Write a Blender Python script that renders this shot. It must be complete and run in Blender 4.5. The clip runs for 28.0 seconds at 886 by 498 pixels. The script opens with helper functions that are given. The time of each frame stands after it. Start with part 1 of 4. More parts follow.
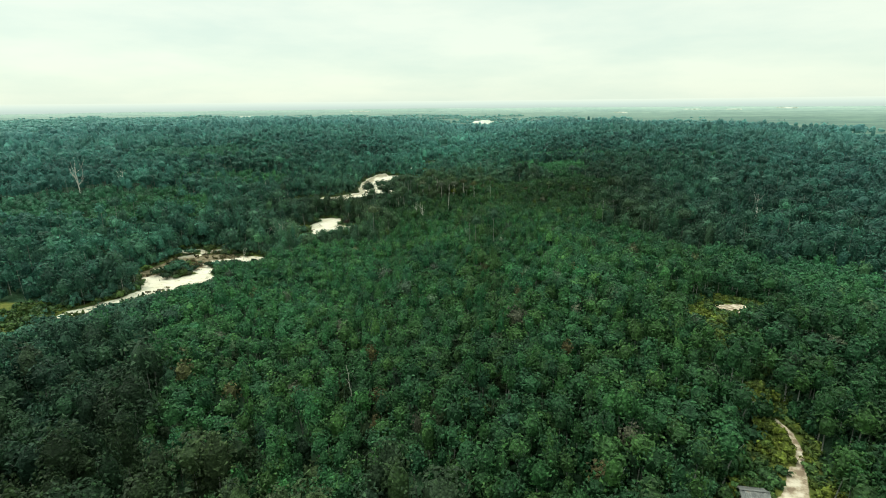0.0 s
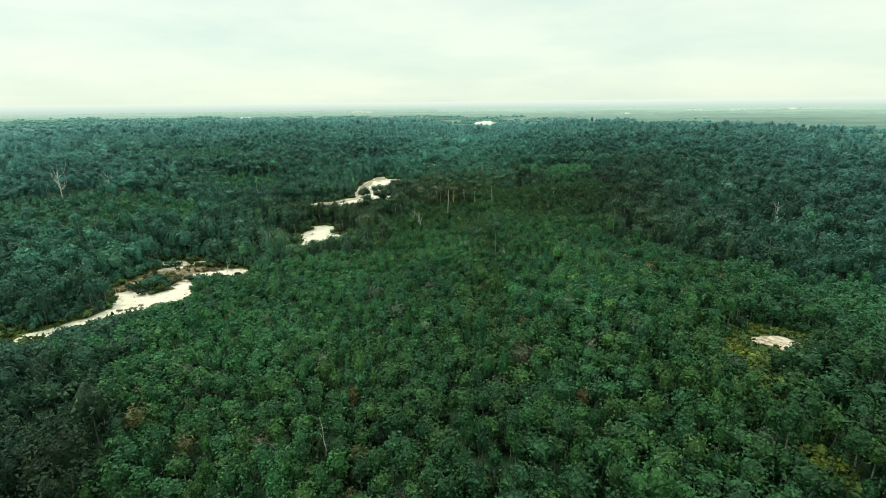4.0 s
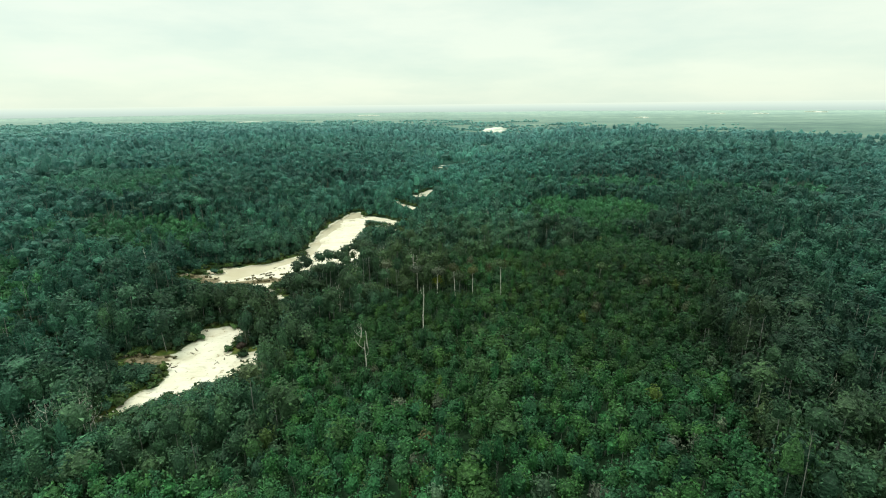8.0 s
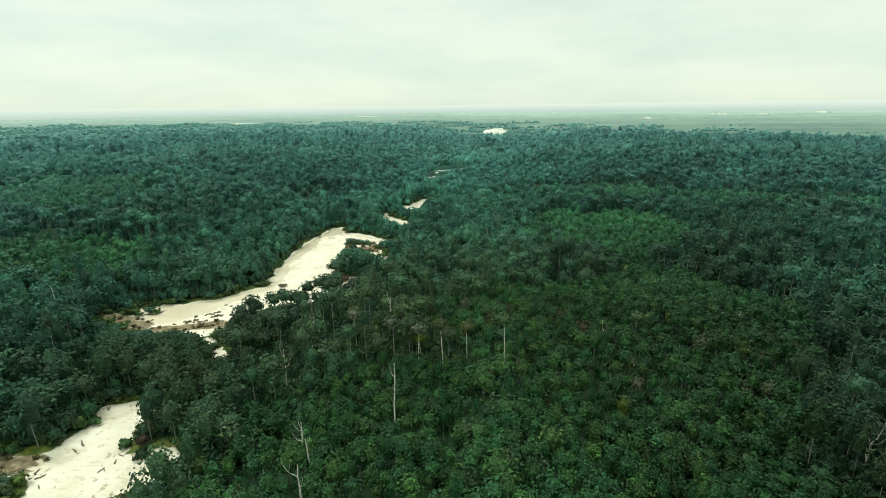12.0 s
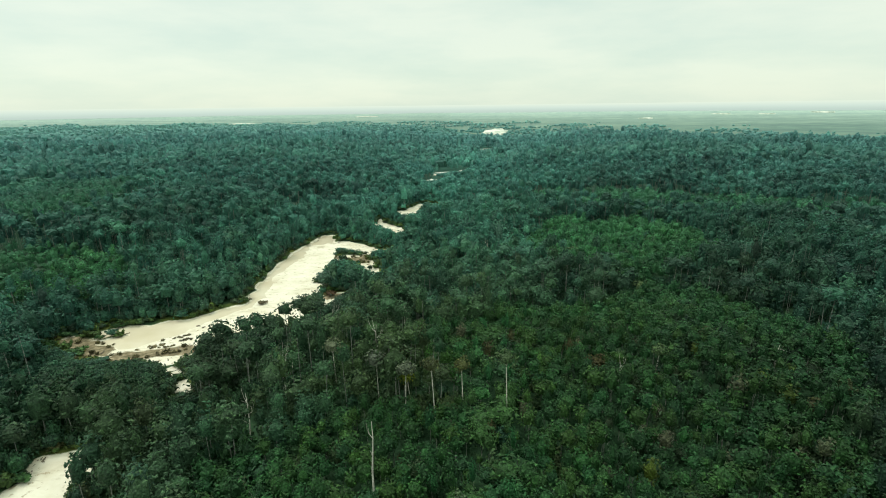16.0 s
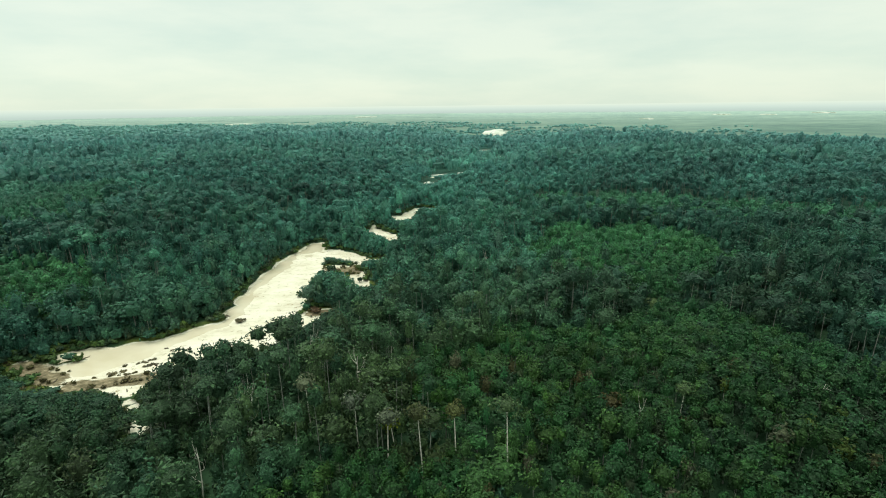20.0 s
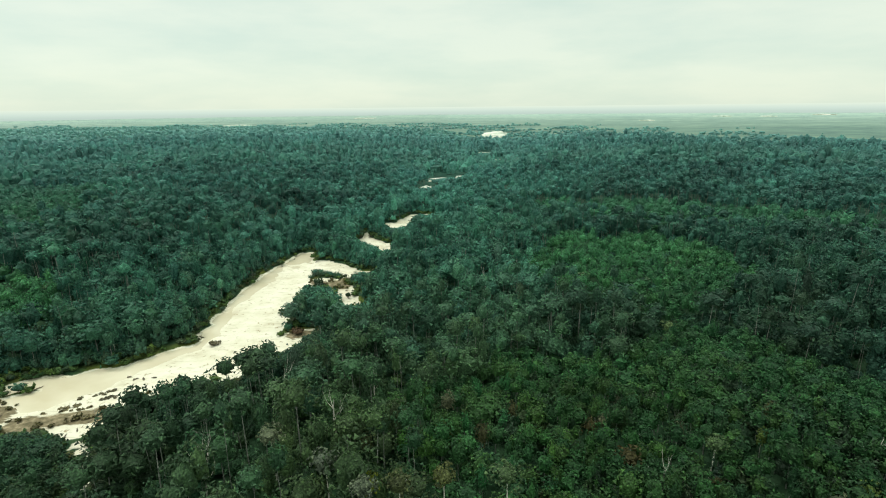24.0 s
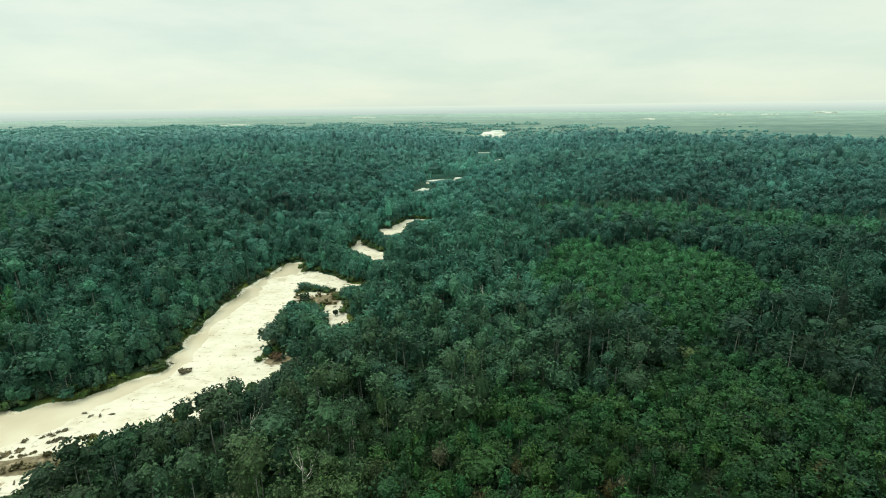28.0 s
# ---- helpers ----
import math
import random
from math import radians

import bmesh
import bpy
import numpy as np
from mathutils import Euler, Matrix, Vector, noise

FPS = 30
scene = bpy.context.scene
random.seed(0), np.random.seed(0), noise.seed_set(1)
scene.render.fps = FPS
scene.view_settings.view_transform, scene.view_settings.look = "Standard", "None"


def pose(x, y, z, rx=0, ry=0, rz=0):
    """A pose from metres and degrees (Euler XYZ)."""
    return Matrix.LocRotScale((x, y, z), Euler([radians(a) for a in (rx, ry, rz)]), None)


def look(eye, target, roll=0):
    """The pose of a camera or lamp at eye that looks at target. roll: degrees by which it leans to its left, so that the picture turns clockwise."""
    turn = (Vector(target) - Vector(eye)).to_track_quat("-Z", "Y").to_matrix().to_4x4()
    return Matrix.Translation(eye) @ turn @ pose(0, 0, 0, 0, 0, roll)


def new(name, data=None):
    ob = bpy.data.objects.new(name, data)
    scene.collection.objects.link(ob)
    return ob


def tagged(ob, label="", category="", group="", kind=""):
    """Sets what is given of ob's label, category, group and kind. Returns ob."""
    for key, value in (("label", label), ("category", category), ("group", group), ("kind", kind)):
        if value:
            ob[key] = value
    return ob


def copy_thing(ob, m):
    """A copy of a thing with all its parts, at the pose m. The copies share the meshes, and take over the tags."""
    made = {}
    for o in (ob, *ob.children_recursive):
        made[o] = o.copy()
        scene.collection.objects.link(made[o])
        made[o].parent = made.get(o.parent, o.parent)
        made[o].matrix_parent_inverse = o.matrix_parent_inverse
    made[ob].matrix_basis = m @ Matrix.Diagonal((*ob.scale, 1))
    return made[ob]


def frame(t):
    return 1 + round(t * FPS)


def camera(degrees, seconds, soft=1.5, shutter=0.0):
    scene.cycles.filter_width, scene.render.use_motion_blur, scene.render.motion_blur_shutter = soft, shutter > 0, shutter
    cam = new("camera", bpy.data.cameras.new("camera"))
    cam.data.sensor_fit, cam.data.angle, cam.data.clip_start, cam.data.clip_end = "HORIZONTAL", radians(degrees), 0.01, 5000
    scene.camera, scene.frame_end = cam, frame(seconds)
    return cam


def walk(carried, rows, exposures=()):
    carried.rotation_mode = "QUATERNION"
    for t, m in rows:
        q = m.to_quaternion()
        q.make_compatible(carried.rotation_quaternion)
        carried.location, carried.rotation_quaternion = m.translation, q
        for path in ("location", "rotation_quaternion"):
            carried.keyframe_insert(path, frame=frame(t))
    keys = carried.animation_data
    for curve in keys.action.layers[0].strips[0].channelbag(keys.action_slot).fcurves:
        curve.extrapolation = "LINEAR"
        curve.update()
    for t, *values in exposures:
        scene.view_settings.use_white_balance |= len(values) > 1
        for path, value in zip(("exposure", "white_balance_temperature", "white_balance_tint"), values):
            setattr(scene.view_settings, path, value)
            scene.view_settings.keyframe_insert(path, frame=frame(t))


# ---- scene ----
# seconds, place, yaw to the left, pitch up, roll
PATH = [
    (0.0, -0.01, 0.00, 59.50, 4.917, -16.025, -0.551),
    (0.5, -0.05, 1.93, 59.49, 4.928, -16.013, -0.555),
    (1.0, -0.05, 3.68, 59.65, 4.953, -15.992, -0.559),
    (1.5, -0.04, 5.41, 59.75, 4.987, -15.985, -0.565),
    (2.0, -0.01, 7.15, 59.80, 5.022, -15.999, -0.573),
    (2.5, 0.03, 8.92, 59.81, 5.040, -16.010, -0.580),
    (4.2, 0.18, 14.89, 59.81, 5.143, -15.940, -0.585),
    (4.5, 0.21, 15.94, 59.81, 5.161, -15.927, -0.585),
    (5.0, 0.33, 29.75, 60.25, 5.289, -15.864, -0.579),
    (5.5, 0.62, 41.76, 60.53, 5.445, -15.932, -0.566),
    (6.0, 0.83, 56.47, 61.08, 5.568, -15.979, -0.557),
    (6.5, 0.89, 71.79, 62.61, 5.751, -15.940, -0.555),
    (7.0, 0.86, 89.93, 64.74, 5.967, -15.886, -0.559),
    (7.5, 0.85, 106.23, 66.32, 6.175, -15.824, -0.567),
    (8.0, 0.94, 122.94, 66.62, 6.292, -15.733, -0.576),
    (8.5, 0.92, 139.25, 66.57, 6.327, -15.608, -0.588),
    (8.9, 0.77, 151.96, 66.40, 6.331, -15.564, -0.598),
    (9.0, 0.73, 152.38, 66.36, 6.332, -15.553, -0.601),
    (9.5, 0.58, 154.65, 66.22, 6.339, -15.552, -0.612),
    (10.0, 0.50, 156.86, 66.24, 6.345, -15.577, -0.623),
    (10.5, 0.49, 158.99, 66.30, 6.348, -15.602, -0.636),
    (11.0, 0.44, 161.09, 66.25, 6.346, -15.626, -0.654),
    (11.5, 0.37, 163.16, 66.16, 6.349, -15.632, -0.671),
    (12.0, 0.29, 165.28, 66.07, 6.356, -15.627, -0.683),
    (12.5, 0.19, 167.38, 66.00, 6.358, -15.631, -0.688),
    (14.5, -0.03, 176.32, 66.00, 6.333, -15.635, -0.683),
    (15.0, -0.03, 178.58, 66.09, 6.335, -15.647, -0.682),
    (15.5, 0.02, 180.80, 66.14, 6.345, -15.649, -0.681),
    (16.0, 0.08, 182.97, 66.11, 6.367, -15.636, -0.681),
    (16.5, 0.21, 184.95, 66.08, 6.375, -15.628, -0.682),
    (17.0, 0.33, 186.90, 66.08, 6.384, -15.614, -0.683),
    (17.5, 0.38, 188.88, 65.97, 6.398, -15.601, -0.682),
    (18.0, 0.39, 190.85, 65.88, 6.398, -15.579, -0.680),
    (18.5, 0.34, 192.83, 65.80, 6.388, -15.567, -0.676),
    (19.0, 0.30, 194.89, 65.75, 6.367, -15.569, -0.671),
    (19.5, 0.19, 196.71, 65.87, 6.345, -15.587, -0.663),
    (20.0, 0.09, 198.74, 65.90, 6.329, -15.589, -0.655),
    (20.5, -0.06, 200.57, 65.87, 6.310, -15.582, -0.648),
    (21.0, -0.23, 202.55, 65.81, 6.291, -15.570, -0.641),
    (21.5, -0.33, 204.40, 65.74, 6.286, -15.540, -0.632),
    (23.5, 0.06, 211.64, 66.12, 6.261, -15.452, -0.579),
    (24.0, 0.18, 213.60, 66.30, 6.270, -15.457, -0.577),
    (24.5, 0.23, 215.40, 66.45, 6.274, -15.477, -0.588),
    (25.0, 0.23, 217.31, 66.52, 6.270, -15.490, -0.609),
    (25.5, 0.16, 219.09, 66.54, 6.270, -15.507, -0.636),
    (26.0, 0.11, 221.15, 66.65, 6.263, -15.522, -0.661),
    (26.5, 0.08, 222.99, 66.69, 6.258, -15.550, -0.683),
    (27.0, 0.08, 224.91, 66.90, 6.260, -15.564, -0.703),
    (27.5, 0.10, 226.79, 66.92, 6.258, -15.582, -0.723),
    (28.0, 0.10, 228.92, 66.98, 6.266, -15.577, -0.741),
]


def eye_pose(x, y, z, yaw, pitch, roll):
    yaw, pitch = radians(yaw), radians(pitch)
    ahead = Vector((-math.sin(yaw) * math.cos(pitch), math.cos(yaw) * math.cos(pitch), math.sin(pitch)))
    eye = Vector((x, y, z))
    return look(eye, eye + ahead * 100.0, roll)


cam = camera(82.0, 28.0, 1.05)
walk(cam, [(row[0], eye_pose(*row[1:])) for row in PATH], [(0.0, 0.10), (6.5, 0.10), (11.0, 0.03), (20.0, -0.03), (28.0, -0.06)])

# ---------------------------------------------------------------- sky and light
SUN_TURN, SUN_HEIGHT = radians(-75.0), radians(62.0)


def make_world():
    world = bpy.data.worlds.new("overcast_sky")
    scene.world = world
    world.use_nodes = True
    nt = world.node_tree
    nt.nodes.clear()
    out = nt.nodes.new("ShaderNodeOutputWorld")
    add = nt.nodes.new("ShaderNodeAddShader")
    blue = nt.nodes.new("ShaderNodeBackground")
    sky = nt.nodes.new("ShaderNodeTexSky")
    sky.sky_type, sky.sun_disc = "NISHITA", False
    sky.sun_elevation, sky.sun_rotation = SUN_HEIGHT, SUN_TURN
    sky.air_density, sky.dust_density = 1.0, 1.0
    blue.inputs["Strength"].default_value = 0.02
    nt.links.new(sky.outputs["Color"], blue.inputs["Color"])
    # the closed cloud deck, stretched along the horizon
    coord = nt.nodes.new("ShaderNodeTexCoord")
    mapping = nt.nodes.new("ShaderNodeMapping")
    mapping.inputs["Scale"].default_value = (1.0, 1.0, 4.5)
    puff = nt.nodes.new("ShaderNodeTexNoise")
    puff.inputs["Scale"].default_value, puff.inputs["Detail"].default_value = 3.2, 6.0
    puff.inputs["Roughness"].default_value = 0.55
    ramp = nt.nodes.new("ShaderNodeValToRGB")
    ramp.color_ramp.elements[0].position, ramp.color_ramp.elements[0].color = 0.36, (0.76, 0.91, 0.765, 1)
    ramp.color_ramp.elements[1].position, ramp.color_ramp.elements[1].color = 0.62, (0.90, 1.0, 0.82, 1)
    deck = nt.nodes.new("ShaderNodeBackground")
    # a closed deck is brightest overhead
    height = nt.nodes.new("ShaderNodeSeparateXYZ")
    lift = nt.nodes.new("ShaderNodeMapRange")
    lift.interpolation_type = "SMOOTHSTEP"
    for key, value in (("From Min", 0.22), ("From Max", 0.95), ("To Min", 0.84), ("To Max", 1.8)):
        lift.inputs[key].default_value = value
    nt.links.new(coord.outputs["Generated"], height.inputs["Vector"])
    nt.links.new(height.outputs["Z"], lift.inputs["Value"])
    nt.links.new(lift.outputs["Result"], deck.inputs["Strength"])
    nt.links.new(coord.outputs["Generated"], mapping.inputs["Vector"])
    nt.links.new(mapping.outputs["Vector"], puff.inputs["Vector"])
    nt.links.new(puff.outputs["Fac"], ramp.inputs["Fac"])
    nt.links.new(ramp.outputs["Color"], deck.inputs["Color"])
    nt.links.new(blue.outputs["Background"], add.inputs[0])
    nt.links.new(deck.outputs["Background"], add.inputs[1])
    nt.links.new(add.outputs["Shader"], out.inputs["Surface"])


make_world()
lamp = bpy.data.lights.new("sun", "SUN")
lamp.energy, lamp.angle, lamp.color = 1.5, radians(14.0), (1.0, 0.95, 0.86)
sun = new("sun", lamp)
sun_way = Vector((math.sin(SUN_TURN) * math.cos(SUN_HEIGHT), math.cos(SUN_TURN) * math.cos(SUN_HEIGHT), math.sin(SUN_HEIGHT)))
sun.matrix_world = look(sun_way * 300.0, (0, 0, 0))

# ---------------------------------------------------------------- the plan
RIVER_Y = (-400, 100, 140, 180, 230, 300, 340, 410, 470, 520, 700, 900, 1000, 1500, 2500, 5000)
RIVER_X = (-150, -132, -118, -110, -80, -96, -82, -84, -62, -54, -50, 0, -20, -22, 60, 200)
# sand: two ends and the two radii of each tongue
SAND = (
    (-121, 131, -110, 144, 4, 3.6), (-111, 145, -102, 159, 5.5, 8.5), (-110, 176, -103, 171, 3.2, 3.4), (-124, 168, -113, 158, 3.5, 4.5),
    (-119, 187, -92, 183.5, 5.5, 6.5), (-127, 196, -112, 197, 2.5, 2.6), (-122, 170, -121, 186, 3.5, 4),
    (-84, 214, -81, 222, 2, 4.6), (-76, 228, -82, 256, 6, 6.5), (-76, 231, -66.5, 240, 7.2, 6.6), (-96, 238, -84, 241, 3.5, 4.5),
    (-126, 309, -118, 307, 3, 3), (-110, 307, -96, 312, 7.5, 9.5), (-96, 310, -74, 331, 9.5, 9), (-74, 334, -77, 355, 11, 12), (-68, 325, -59, 347, 5, 5), (-106, 304, -89, 303, 6, 7), (-118, 316, -98, 322, 3.5, 5), (-98, 322, -84, 340, 5, 5),
    (-80, 352, -84, 385, 11, 12), (-84, 385, -86, 405, 11, 11), (-87, 405, -89, 436, 10, 4.5), (-78, 420, -60, 410, 8, 5), (-60, 408, -52, 410, 4, 2.5),
    (-74, 394, -60, 393, 4, 4), (-71, 400, -60, 400, 3, 3), (-58, 391, -49, 374, 4.5, 3), (-60, 351, -55, 352, 3, 2),
    (-88, 298, -79, 291, 1.0, 1.3), (-79, 291, -74.5, 285, 1.3, 1.9),
    (-67, 464, -56, 451, 6, 5), (-69, 470, -70, 479, 2, 2), (-56, 454, -53, 444, 4.5, 2.8),
    (-63, 502, -58, 490, 4, 3.6), (-58, 489, -53, 493, 3.4, 3), (-54, 494, -56, 512, 3.6, 4.6), (-55, 512, -52, 526, 4.5, 4.5), (-50, 527, -42, 528, 4.5, 3.5),
    (-63, 632, -59, 652, 4, 3), (-60, 635, -52, 646, 3, 3), (-60, 690, -48, 704, 6, 6), (-41, 698, -34, 722, 3.5, 4), (-27, 990, -18, 992, 7, 7), (0, 878, 4, 890, 5, 5),
)
TRAIL = ((41.2, 66.2, 41.7, 63.5, 0.36, 0.42), (41.7, 63.5, 41.2, 60.5, 0.42, 0.42), (41.2, 60.5, 39.6, 57.0, 0.42, 0.46), (39.6, 57.0, 37.0, 52, 0.46, 0.7), (38.4, 57.0, 35.2, 50.5, 0.2, 1.4), (35.0, 50.5, 30.5, 40, 1.7, 2.8), (51.5, 103.8, 56.5, 107.0, 3.2, 2.8))
GRASS = ((24, 38, 30, 49, 3.2, 3.0), (30, 38, 35, 52, 4.6, 4.4), (36, 53, 41, 64, 4.2, 2.6), (41, 64, 42, 73, 2.2, 1.2), (41, 82, 45, 96, 1.6, 2.5),
         (44, 97, 54, 106, 5.0, 6.0), (54, 110, 68, 113.5, 2.6, 1.8), (-150, 130, -118, 128, 7, 5), (-128, 118, -138, 112, 5, 6), (-104, 300, -112, 299, 4, 4), (-118, 303, -126, 306, 5, 4))
MUDDY = ((-128, 178, -100, 194, 6, 5), (-126, 168, -110, 176, 5, 4), (-125, 307, -113, 303, 5, 5), (-104, 300, -86, 306, 3.5, 3), (-98, 238, -90, 240, 4, 3), (-64, 396, -52, 404, 4, 3), (-70, 397, -58, 393, 3, 3), (-60, 350, -54, 352, 3, 3))
# white clearings on the far plain: centre and half widths
FAR_FLATS = ((-8, 1400, 25, 130), (-1010, 2150, 45, 60), (-860, 3500, 60, 90), (1240, 3300, 36, 45), (1430, 3200, 30, 40), (1960, 3650, 45, 70), (620, 2500, 22, 36))
# planted or young woods: centre, half widths, turn in degrees
YOUNG = ((28, 108, 95, 72, 0), (2, 215, 42, 58, 0), (-52, 140, 46, 52, 0), (-18, 235, 32, 38, 0), (24, 266, 34, 34, 0), (50, 302, 28, 40, 0),
         (20, 298, 36, 30, 0), (50, 408, 37, 50, 0), (122, 490, 105, 34, -20), (-205, 250, 60, 45, 0), (-180, 345, 42, 28, 0), (-290, 480, 100, 55, -45))
HILLS = ((42, 80, 58, 90, 13.0), (12, 205, 45, 40, 5.0), (60, 295, 42, 36, 6.0), (-28, 285, 26, 40, 3.0), (120, 370, 60, 50, 5.0),
         (-235, 450, 70, 90, 7.0), (-170, 560, 90, 90, 4.0), (120, 680, 120, 70, 5.0), (-350, 330, 90, 90, 6.0), (300, 450, 120, 160, 4.0))


def wave(x, y, seed, size):
    """Smooth noise of about -1 to 1, by waves of several turns."""
    r = np.random.RandomState(seed)
    total = np.zeros(np.broadcast(x, y).shape)
    for k in range(9):
        a, p = r.uniform(0, 2 * np.pi, 2)
        w = r.uniform(0.7, 1.6) * 2 * np.pi / size
        total += np.sin((x * np.cos(a) + y * np.sin(a)) * w + p + 0.8 * np.sin((x * np.sin(a) - y * np.cos(a)) * w * 0.6 + 2 * p))
    return total / 4.5


def inside(x, y, tongues):
    """How deep a place lies inside the tongues, in metres (below nought: outside)."""
    best = np.full(np.broadcast(x, y).shape, -1e3)
    for ax, ay, bx, by, ra, rb in tongues:
        dx, dy = bx - ax, by - ay
        t = np.clip(((x - ax) * dx + (y - ay) * dy) / (dx * dx + dy * dy), 0, 1)
        best = np.maximum(best, ra + (rb - ra) * t - np.hypot(x - ax - t * dx, y - ay - t * dy))
    return best


def sand_depth(x, y):
    return inside(x, y, SAND) + 1.1 * wave(x, y, 5, 11.0) + 0.6 * wave(x, y, 6, 4.5)


def trail_depth(x, y):
    return inside(x, y, TRAIL) + 0.15 * wave(x, y, 7, 2.2) + 0.05 * wave(x, y, 17, 0.9)


def grass_depth(x, y):
    return inside(x, y, GRASS) + 0.9 * wave(x, y, 8, 6.0)


def young_wood(x, y):
    best = np.full(np.broadcast(x, y).shape, -9.0)
    for cx, cy, hx, hy, turn in YOUNG:
        c, s = math.cos(radians(turn)), math.sin(radians(turn))
        u, v = (x - cx) * c + (y - cy) * s, (y - cy) * c - (x - cx) * s
        best = np.maximum(best, 1 - np.hypot(u / hx, v / hy))
    return best + 0.16 * wave(x, y, 9, 45.0)


def ground_height(x, y):
    x, y = np.asarray(x, float), np.asarray(y, float)
    off = np.maximum(np.abs(x - np.interp(y, RIVER_Y, RIVER_X)) - 20, 0)
    rise = 1 - np.exp(-(off / 55.0) ** 2)
    z = 0.6 + rise * (3.6 + 1.6 * wave(x, y, 3, 150.0) + 0.8 * wave(x, y, 4, 60.0))
    for cx, cy, sx, sy, h in HILLS:
        z = z + h * np.exp(-(((x - cx) / sx) ** 2 + ((y - cy) / sy) ** 2))
    # the valley's sides climb and roll further up
    climb = (1 - np.exp(-(off / 130.0) ** 2)) * np.clip((y - 400) / 320.0, 0, 1)
    z = z + climb * (np.where(x < 0, 9.0, 5.0) * np.clip(np.abs(x) / 80.0, 0, 1) + 4.5 * wave(x, y, 14, 330.0) + 2.2 * wave(x, y, 15, 140.0))
    dip = np.clip(sand_depth(x, y) / 1.6 + 0.6, 0, 1)
    far = np.clip((np.hypot(x, y - 230) - 500) / 500.0, 0, 1)
    z = z + far * 3.0 * wave(x, y, 11, 500.0) * rise
    side = np.degrees(np.arctan2(x, y - 200))
    edge = np.interp(side, (-50, -12, 3, 18, 36), (2000, 1350, 1080, 950, 740)) * 1.14
    z = z - 16 * np.clip((np.hypot(x, y - 200) - edge) / 120.0, 0, 1)
    bed = 0.02 + 0.16 * wave(x, y, 12, 46.0) + 0.05 * wave(x, y, 13, 9.0) + np.clip(0.028 * (x - np.interp(y, RIVER_Y, RIVER_X)), -0.3, 0.25) + 0.3 * np.exp(-((y - 239) / 8.0) ** 2 - ((x + 95) / 11.0) ** 2) + 0.3 * np.exp(-((y - 303) / 9.0) ** 2 - ((x + 97) / 14.0) ** 2) + 0.30 * np.clip(0.5 + inside(x, y, MUDDY) / 4.0, 0, 1) + 0.35 * np.clip((y - 442) / 14.0, 0, 1)
    return z * (1 - dip) + bed * dip


def plain_height(x, y):
    """The far plain, which comes up where the hills end."""
    side = np.degrees(np.arctan2(x, y - 200))
    edge = np.interp(side, (-50, -12, 3, 18, 36), (2000, 1350, 1080, 950, 740)) * 0.97
    return 6.5 + 2 * wave(x, y, 31, 900.0) - np.clip((edge - np.hypot(x, y - 200)) / 120.0, 0, 1) * 22


def wood_floor(x, y):
    return np.maximum(ground_height(x, y), plain_height(x, y))


# ---------------------------------------------------------------- materials
def material(name):
    mat = bpy.data.materials.new(name)
    mat.use_nodes = True
    nt = mat.node_tree
    return mat, nt, nt.nodes["Principled BSDF"]


def node(nt, kind, **values):
    n = nt.nodes.new(kind)
    for key, value in values.items():
        n.inputs[key].default_value = value
    return n


def noise_node(nt, scale, detail=4.0, rough=0.55):
    coord = nt.nodes.new("ShaderNodeNewGeometry")
    n = node(nt, "ShaderNodeTexNoise", Scale=scale, Detail=detail, Roughness=rough)
    nt.links.new(coord.outputs["Position"], n.inputs["Vector"])
    return n


def ramp_node(nt, source, stops):
    r = nt.nodes.new("ShaderNodeValToRGB")
    while len(r.color_ramp.elements) < len(stops):
        r.color_ramp.elements.new(0.5)
    for e, (at, colour) in zip(r.color_ramp.elements, stops):
        e.position, e.color = at, (*colour, 1)
    nt.links.new(source, r.inputs["Fac"])
    return r


def mix_node(nt, factor, a, b, blend="MIX"):
    m = nt.nodes.new("ShaderNodeMix")
    m.data_type, m.blend_type = "RGBA", blend
    for socket, value in ((m.inputs[0], factor), (m.inputs[6], a), (m.inputs[7], b)):
        if isinstance(value, (int, float)):
            socket.default_value = value
        elif isinstance(value, tuple):
            socket.default_value = (*value, 1)
        else:
            nt.links.new(value, socket)
    return m.outputs[2]


def bump(nt, bsdf, height, strength, distance):
    b = node(nt, "ShaderNodeBump", Strength=strength, Distance=distance)
    nt.links.new(height, b.inputs["Height"])
    nt.links.new(b.outputs["Normal"], bsdf.inputs["Normal"])


